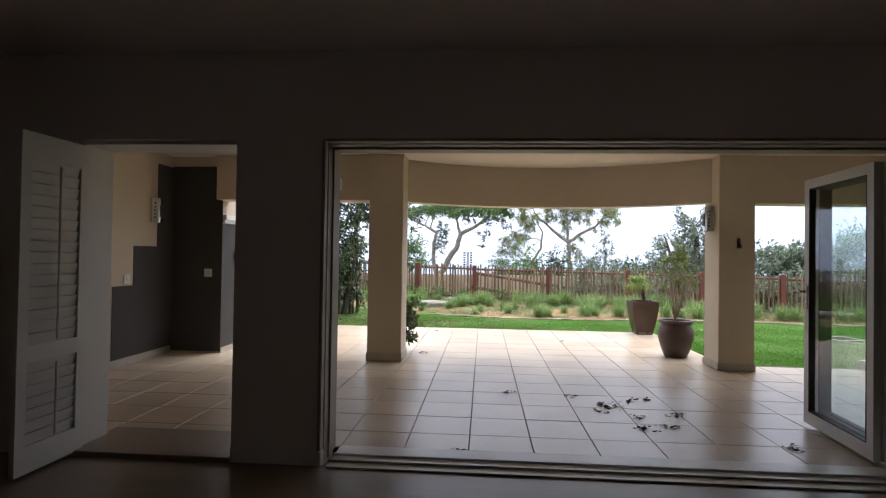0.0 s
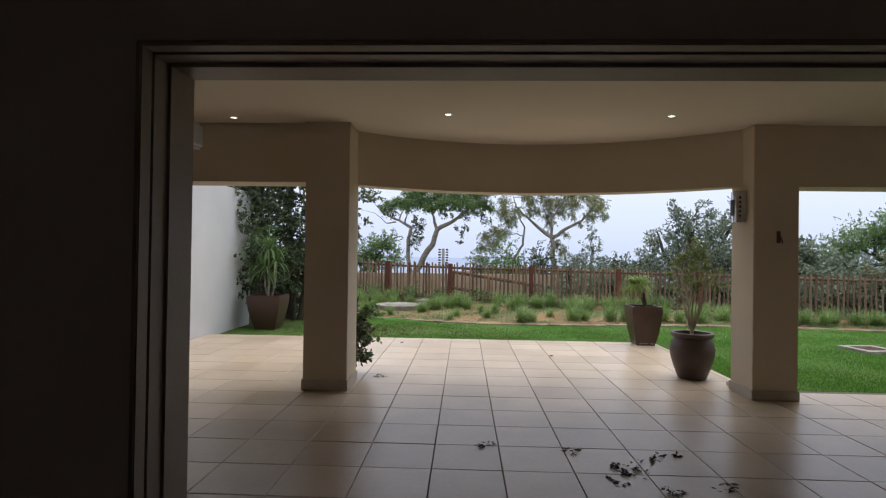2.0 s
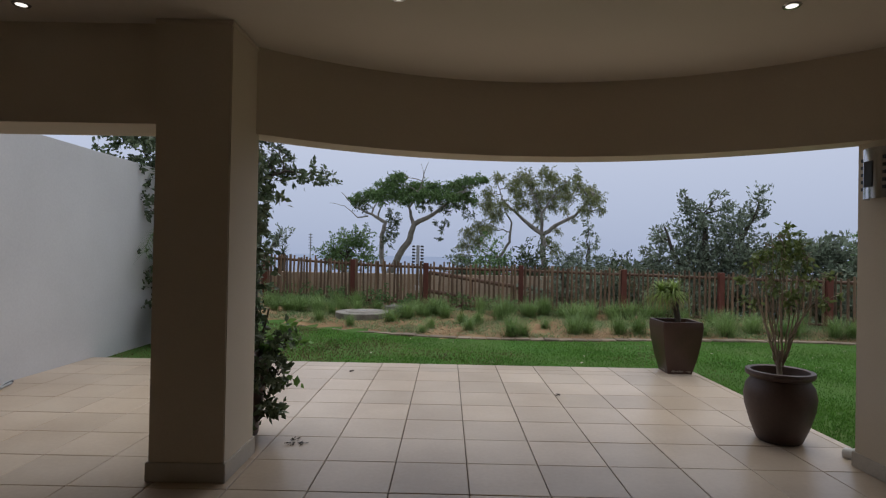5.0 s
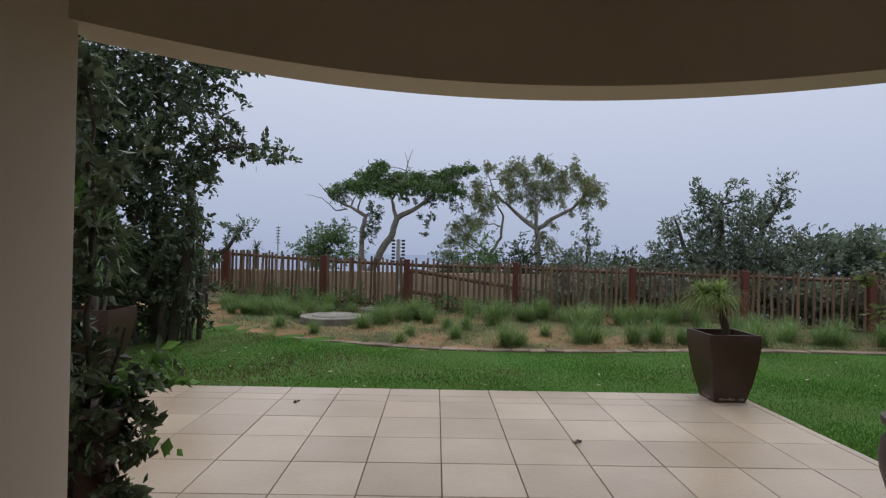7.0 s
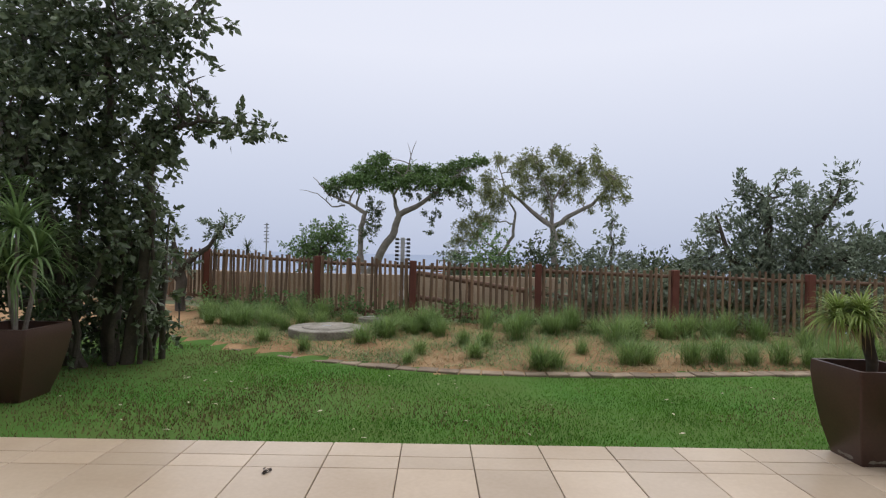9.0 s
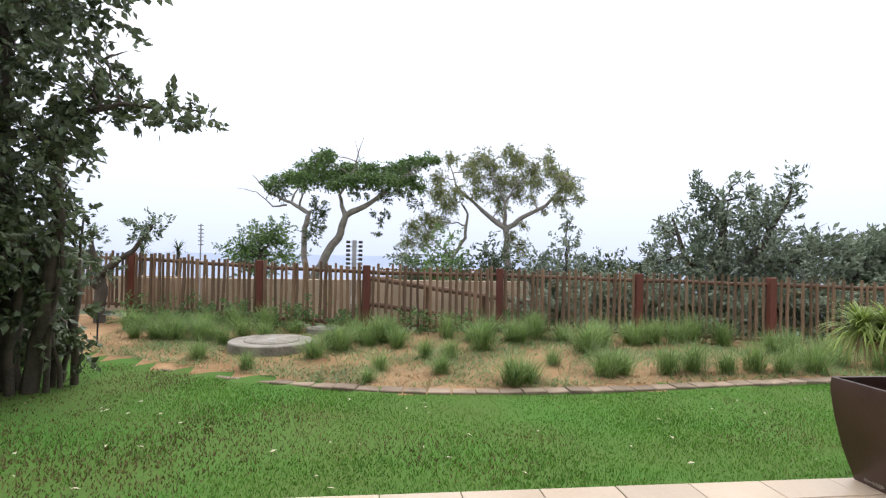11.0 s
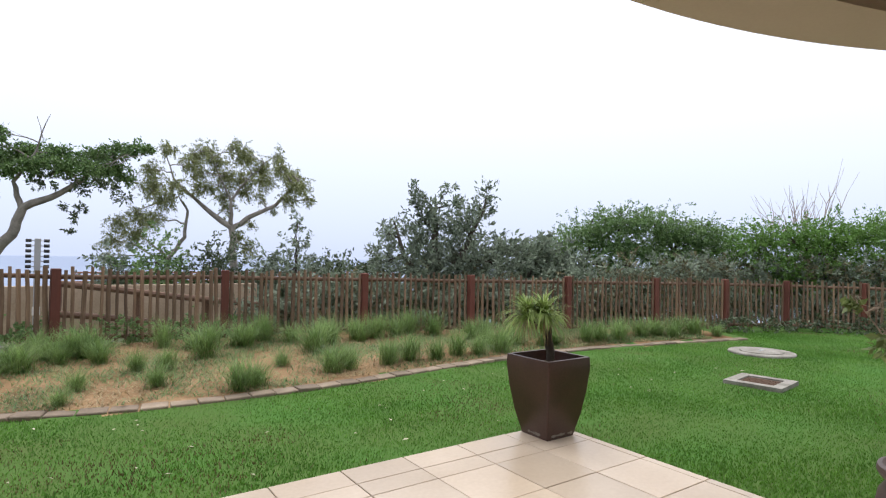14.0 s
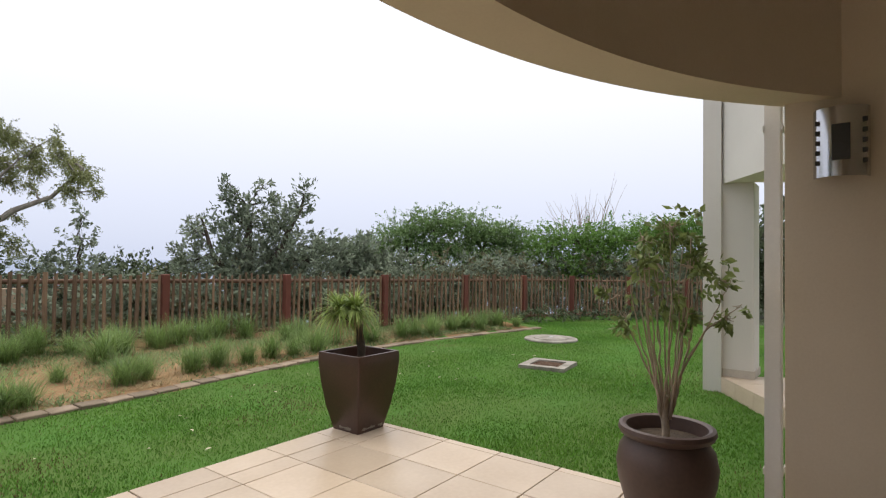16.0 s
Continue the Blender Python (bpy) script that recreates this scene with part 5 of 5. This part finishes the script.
def glass_panel(x, y0, y1, handle=False):
    t = thing("folding_glass_door", Matrix.Translation((x, y0, 0.03)) @ Matrix.Rotation(radians(-4.5), 4, "Z"), "white-framed folding glass door panel folded open" + (" with a lever handle" if handle else ""), "door", "folding door panels")
    L, h, s, th = y1 - y0, 1.985, 0.075, 0.045
    part("frame", boxes((-th / 2, th / 2, 0, s, 0, h), (-th / 2, th / 2, L - s, L, 0, h), (-th / 2, th / 2, s, L - s, 0, 0.10), (-th / 2, th / 2, s, L - s, h - s, h)), M_frame, t)
    part("seal", boxes((-th / 2 - 0.002, th / 2 + 0.002, s, s + 0.008, 0.10, h - s), (-th / 2 - 0.002, th / 2 + 0.002, L - s - 0.008, L - s, 0.10, h - s), (-th / 2 - 0.002, th / 2 + 0.002, s + 0.008, L - s - 0.008, 0.10, 0.108), (-th / 2 - 0.002, th / 2 + 0.002, s + 0.008, L - s - 0.008, h - s - 0.008, h - s)), M_seal, t)
    g = part("pane", boxes((-0.003, 0.003, s + 0.008, L - s - 0.008, 0.108, h - s - 0.008)), M_glass, t)
    g.visible_shadow = False
    if handle:
        hd = part("handle", boxes((-th / 2 - 0.008, -th / 2, L - 0.055, L - 0.025, 0.93, 1.12), w=0.003, seg=1), M_chrome, t, "chrome lever handle")
        part("lever", tube(bmesh.new(), [(-th / 2, L - 0.04, 1.07), (-th / 2 - 0.045, L - 0.04, 1.07), (-th / 2 - 0.05, L + 0.07, 1.07)], 0.009, 8), M_chrome, hd)


for k in range(3):
    glass_panel(2.235 + 0.062 * k, WALL_OUT + 0.03 - 0.005 * k, WALL_OUT + 0.95 - 0.03 * (k % 2), k == 0)

# frame and trim take the darker jamb colour that stands in for shade
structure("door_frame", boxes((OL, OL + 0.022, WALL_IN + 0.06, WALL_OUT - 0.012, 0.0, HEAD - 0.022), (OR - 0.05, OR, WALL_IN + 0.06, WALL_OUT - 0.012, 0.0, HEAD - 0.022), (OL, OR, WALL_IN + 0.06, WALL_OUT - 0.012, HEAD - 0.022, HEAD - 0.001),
    (OL + 0.022, OL + 0.034, WALL_IN + 0.15, WALL_IN + 0.165, 0.0, HEAD - 0.022), (OL + 0.034, OR - 0.05, WALL_IN + 0.15, WALL_IN + 0.165, HEAD - 0.036, HEAD - 0.022)), M_jamb, "white aluminium frame round the wide doorway, shade painted in grey-beige", "door frame")
structure("trim", boxes((OL - 0.004, OL + 0.018, WALL_IN - 0.016, WALL_IN + 0.055, 0.09, HEAD + 0.004), (OR - 0.018, OR + 0.004, WALL_IN - 0.016, WALL_IN + 0.055, 0.09, HEAD + 0.004), (OL + 0.018, OR - 0.018, WALL_IN - 0.016, WALL_IN + 0.055, HEAD - 0.016, HEAD + 0.004), w=0.005), M_jamb, "white moulded trim round the doorway, shade painted in grey-beige", "trim")
structure("trim_1", boxes((OL - 0.008, OL + 0.024, WALL_IN - 0.022, WALL_IN + 0.055, 0.0, 0.09), w=0.004), M_white_paint, "white plinth block at the foot of the trim", "trim")
structure("door_frame_1", boxes((DL, DL + 0.045, WALL_IN + 0.04, WALL_OUT - 0.04, 0.035, HEAD - 0.025), (DR - 0.02, DR, WALL_IN + 0.04, WALL_OUT - 0.04, 0.035, HEAD - 0.025), (DL, DR, WALL_IN + 0.04, WALL_OUT - 0.04, HEAD - 0.025, HEAD - 0.001)), M_white_paint, "white frame of the narrow doorway", "door frame")
structure("baseboard_1", boxes((DR + 0.0, OL - 0.008, WALL_IN - 0.014, WALL_IN, 0.0, 0.10), (-4.4, DL, WALL_IN - 0.014, WALL_IN, 0.0, 0.10), (OR + 0.004, 3.4, WALL_IN - 0.014, WALL_IN, 0.0, 0.10), w=0.003), M_white_paint, "white skirting board in the room", "skirting")


# ---- lamps and fittings ----
def downlight(x, y):
    t = thing("downlight", Matrix.Translation((x, y, CEIL)), "small recessed downlight with a steel rim", "downlight", "terrace downlights")
    part("rim", lathe([(0.030, 0.0), (0.030, -0.004), (0.042, -0.006), (0.046, -0.002), (0.046, 0.0)], 28), M_chrome, t, smooth=True)
    part("lens", lathe([(0.001, -0.003), (0.029, -0.003), (0.029, -0.001)], 24), M_lamp, t)


for xx, yy in ((-2.5, 7.57), (-0.425, 7.42), (1.615, 7.45), (3.66, 7.5)):
    downlight(xx, yy)


def sconce(m, label):
    t = thing("wall_lamp", m, label, "wall lamp", "terrace wall lamps")
    part("back_plate", boxes((-0.006, 0.02, -0.06, 0.06, -0.13, 0.13), w=0.004), M_steel, t)
    bm = bmesh.new()
    n, r = 16, 0.105
    rings = []
    for i in range(n + 1):
        a = radians(-90 + 180 * i / n)
        rings.append([bm.verts.new((0.012 + rr * 0.85 * math.cos(a), rr * math.sin(a), z)) for rr, z in ((r, -0.155), (r, 0.155), (r - 0.006, 0.155), (r - 0.006, -0.155))])
    for a, b in zip(rings, rings[1:]):
        for k in range(4):
            bm.faces.new((a[k], a[(k + 1) % 4], b[(k + 1) % 4], b[k]))
    bm.faces.new(rings[0])
    bm.faces.new(rings[-1][::-1])
    part("shade", bm, M_chrome, t, "curved polished steel shade", smooth=True)
    part("window", boxes((0.097, 0.104, -0.034, 0.034, -0.085, 0.075), w=0.002, seg=1), M_seal, t, "dark pierced opening")
    for s in (-1, 1):
        for k in range(5):
            a = radians(s * 52)
            part("slot", boxes((0.012 + 0.1055 * 0.85 * math.cos(a) - 0.004, 0.012 + 0.1055 * 0.85 * math.cos(a) + 0.006, s * 0.083 - 0.012, s * 0.083 + 0.012, -0.09 + k * 0.045 - 0.010, -0.09 + k * 0.045 + 0.010)), M_black, t)


sconce(Matrix.Translation((2.52, 7.98, 1.87)) @ Matrix.Rotation(radians(180), 4, "Z"), "curved polished steel wall lamp on the column")
sconce(Matrix.Translation((-4.6, 7.55, 1.88)), "curved polished steel wall lamp on the side wall")


def switch_plate(m, label):
    t = thing("light_switch", m, label, "switch")
    part("plate", boxes((-0.055, 0.055, -0.008, 0, -0.055, 0.055), w=0.003), M_white_paint, t)
    part("rocker", boxes((-0.018, 0.018, -0.013, -0.008, -0.026, 0.026), w=0.002, seg=1), M_frame, t)


switch_plate(Matrix.Translation((-4.08, 7.974, 1.08)), "white light switch on the grey pier")
switch_plate(Matrix.Translation((-4.59, 7.02, 1.02)) @ Matrix.Rotation(radians(90), 4, "Z"), "white light switch above the grey paint edge")

hk = thing("tap_bracket", Matrix.Translation((2.75, 7.76, 1.57)), "small dark weathered bracket on the column", "bracket")
part("plate", boxes((-0.018, 0.018, -0.012, 0, -0.06, 0.055), w=0.004), M_rail, hk)
part("hook", tube(bmesh.new(), [(0, -0.01, 0.0), (0, -0.04, -0.01), (0.01, -0.05, -0.045), (0.02, -0.035, -0.06)], 0.006, 8), M_rail, hk)

orn = thing("wall_ornament", Matrix.Translation((-3.893, 8.33, 1.30)), "small pale carved ornament on the grey pier", "ornament")
part("body", tube(bmesh.new(), [(0.012, 0, 0.09), (0.018, 0.004, 0.03), (0.018, -0.004, -0.03), (0.012, 0.01, -0.10)], [0.012, 0.02, 0.02, 0.006], 10), M_concrete, orn, smooth=True)
for s in (-1, 1):
    for z in (0.05, -0.03):
        part("limb", tube(bmesh.new(), [(0.014, 0, z), (0.014, s * 0.035, z + 0.02), (0.012, s * 0.045, z - 0.015)], 0.006, 6), M_concrete, orn)

sn = thing("motion_sensor", Matrix.Translation((-1.435, WALL_OUT, 1.85)) @ Matrix.Rotation(radians(180), 4, "Z"), "small white sensor box on the outer wall beside the doorway", "sensor")
part("housing", boxes((-0.038, 0.038, -0.12, 0, -0.055, 0.055), w=0.012), M_white_paint, sn)
part("eye", lathe([(0.001, 0.0), (0.02, 0.0), (0.018, 0.012), (0.001, 0.016)], 16), M_seal, sn).matrix_local = Matrix.Translation((0, -0.12, -0.015)) @ Matrix.Rotation(radians(90), 4, "X")

# white downpipe behind the column
dpipe = thing("downpipe", Matrix.Translation((2.64, 8.25, 0)), "white square downpipe behind the column", "downpipe")
part("pipe", boxes((-0.035, 0.035, -0.03, 0.045, 0.12, 2.6), w=0.006), M_white_paint, dpipe)
part("shoe", tube(bmesh.new(), [(0, 0.0, 0.14), (0, 0.005, 0.08), (-0.03, 0.06, 0.03), (-0.05, 0.12, 0.02)], [0.045, 0.045, 0.043, 0.042], 12), M_white_paint, dpipe, smooth=True)
for z in (0.3, 2.0):
    part("bracket", boxes((-0.045, 0.085, -0.035, -0.03, z - 0.015, z + 0.015), (-0.042, 0.042, 0.045, 0.050, z - 0.015, z + 0.015)), M_white_paint, dpipe)

# neighbouring wing of the house
wing = structure("house_wing", boxes((5.93, 6.3, 9.08, 9.26, -0.3, 6.0), (5.99, 6.38, 8.78, 9.08, 0.12, 2.18)), M_wing, "pale grey plastered wing of the house with an upper storey", "house")
bm = bmesh.new()
ang = math.atan2(-0.60, -0.95)
mw = Matrix.Translation((5.99, 9.08, 0)) @ Matrix.Rotation(ang, 4, "Z")
box(bm, 0, 1.9, 0.0, 0.25, 2.18, 6.0, mw)
part("upper_wall", bm, M_wing, wing)
bm = bmesh.new()
box(bm, -0.02, 1.9, 0.25, 2.4, 2.2, 2.4, mw)
part("soffit", bm, M_ceiling, wing)
bm = bmesh.new()
box(bm, 0.0, 1.9, -0.02, 2.4, -0.3, 0.095, mw)
part("porch_base", bm, M_screed, wing)
part("skirting", boxes((5.975, 5.99, 8.77, 9.08, 0.12, 0.20), (5.98, 6.38, 8.768, 8.78, 0.12, 0.20)), M_screed, wing)
for k in range(5):
    bm = bmesh.new()
    box(bm, 0.38 * k + 0.003, 0.38 * k + 0.377, -0.032, -0.02, -0.12, 0.10, mw)
    part("riser_tile", bm, M_tile, wing)
    for j in range(4):
        bm = bmesh.new()
        box(bm, 0.38 * k + 0.003, 0.38 * k + 0.377, -0.03 + 0.42 * j, 0.385 + 0.42 * j, 0.095, 0.118, mw)
        part("floor_tile", bm, M_tile, wing)

# cable along the foot of the garden wall
cb = thing("cable", Matrix.Translation((0, 0, 0)), "loose grey cables lying along the foot of the wall", "cable")
for k in range(3):
    r_ = random.Random(40 + k)
    part("strand", tube(bmesh.new(), [(-3.95 - 0.02 * k - 0.045 * i + r_.uniform(-.012, .012), 8.72 + 0.14 * i + 0.04 * k, 0.016 + 0.004 * k) for i in range(9)], 0.012, 6), M_steel if k != 1 else M_black, cb)


def leaf_pile(x, y, s, seed):
    rng = np.random.default_rng(seed)
    n = int(12 * s + 3)
    cl = [(0, 0, 0.012, 0.055 * s), (0.05 * s, 0.02 * s, 0.01, 0.035 * s), (-0.06 * s, -0.01, 0.01, 0.035 * s)]
    me = leaf_cloud("dead_leaves", cl, n * 3, 0.034, M_dead, seed, flat=0.1, droop=0, aspect=2.0)
    for v in me.vertices:
        v.co.z = min(0.016, max(0.003, v.co.z * 0.5))
    o = new("leaf_litter", me)
    o.location = (x, y, 0.001)
    o.rotation_euler = (0, 0, rng.uniform(0, 6))
    tagged(o, "small heap of dark dead leaves on the tiles", "leaf litter", "dead leaves on the terrace")


for k, (x, y, s) in enumerate([(0.71, 5.86, 1.7), (1.2, 6.2, .5), (0.98, 5.59, .9), (1.32, 5.67, 1.1), (0.95, 5.24, 1.0), (1.12, 5.33, .7), (1.05, 6.14, .8), (0.49, 6.21, .6), (-0.09, 6.31, .7), (1.85, 4.91, .9), (-1.17, 8.42, .8), (0.85, 5.94, 1.2), (-0.51, 4.58, .35), (0.93, 9.83, .2), (-1.2, 10.72, .12)]):
    leaf_pile(x, y, s, 400 + k)

# ---- terrace paving ----
def build_tiles():
    base = structure("floor_terrace", boxes((-4.6, 4.9, WALL_OUT, 8.22, -0.35, -0.012), (-4.42, 2.762, 8.22, FLOOR_EDGE_Y - 0.008, -0.35, -0.012)), M_grout, "cream tiled terrace floor with narrow dark joints", "floor")
    T, g, cache = 0.45, 0.0028, {}

    def tile(x0, x1, y0, y1):
        w, d = round(x1 - x0 - 2 * g, 3), round(y1 - y0 - 2 * g, 3)
        if w < 0.03 or d < 0.03:
            return
        if (w, d) not in cache:
            a, b, c = w / 2, d / 2, 0.003
            v = [(-a, -b, -0.012), (a, -b, -0.012), (a, b, -0.012), (-a, b, -0.012), (-a, -b, -c), (a, -b, -c), (a, b, -c), (-a, b, -c), (-a + c, -b + c, 0), (a - c, -b + c, 0), (a - c, b - c, 0), (-a + c, b - c, 0)]
            q = [(0, 1, 5, 4), (1, 2, 6, 5), (2, 3, 7, 6), (3, 0, 4, 7), (4, 5, 9, 8), (5, 6, 10, 9), (6, 7, 11, 10), (7, 4, 8, 11), (8, 9, 10, 11)]
            cache[(w, d)] = raw_mesh("tile", v, q, M_tile)
        o = new("tile", cache[(w, d)])
        o.parent = base
        o.location = ((x0 + x1) / 2, (y0 + y1) / 2, rng.uniform(-0.0012, 0.0008))
        o.rotation_euler = (rng.uniform(-.0012, .0012), rng.uniform(-.0012, .0012), 0)

    rng = random.Random(8)
    ys = [WALL_OUT] + [10.8 - T * k for k in range(13, -1, -1)] + [10.99, FLOOR_EDGE_Y]
    xs = [-4.59] + [T * k for k in range(-10, 7)] + [2.77] + [T * k for k in range(7, 11)] + [4.895]
    for y0, y1 in zip(ys, ys[1:]):
        row = [v for v in xs if v <= FLOOR_EDGE_X or y1 < 8.25]
        if y1 < 8.25:
            row = [v for v in row if v != 2.77]
        for x0, x1 in zip(row, row[1:]):
            if y0 > 8.5 and x0 < -4.42:
                x0 = -4.42
            tile(x0, x1, y0, y1)


build_tiles()


# ---- brick edging of the bed ----
def build_kerb():
    rng = random.Random(4)
    pts, L = smooth_line(KERB, 400)
    n = int(L / 0.235)
    pts, L = smooth_line(KERB, n + 1)
    k = thing("brick_edging", Matrix.Translation((0, 0, 0)), "row of weathered pavers edging the garden bed", "edging", kind="structure")
    me = mesh_of("paver", bevel(boxes((-0.112, 0.112, -0.085, 0.085, -0.07, 0.0)), 0.008, 1), M_brick)
    for a, b in zip(pts, pts[1:]):
        o = new("paver", me)
        o.parent = k
        x, y = (a + b) / 2
        o.location = (x, y, -0.018 + rng.uniform(-0.005, 0.005) - 0.03 * min(1.0, max(0.0, (-1.0 - x) / 1.5)))
        o.rotation_euler = (rng.uniform(-.03, .03), rng.uniform(-.03, .03), math.atan2(b[1] - a[1], b[0] - a[0]) + rng.uniform(-.05, .05))


build_kerb()
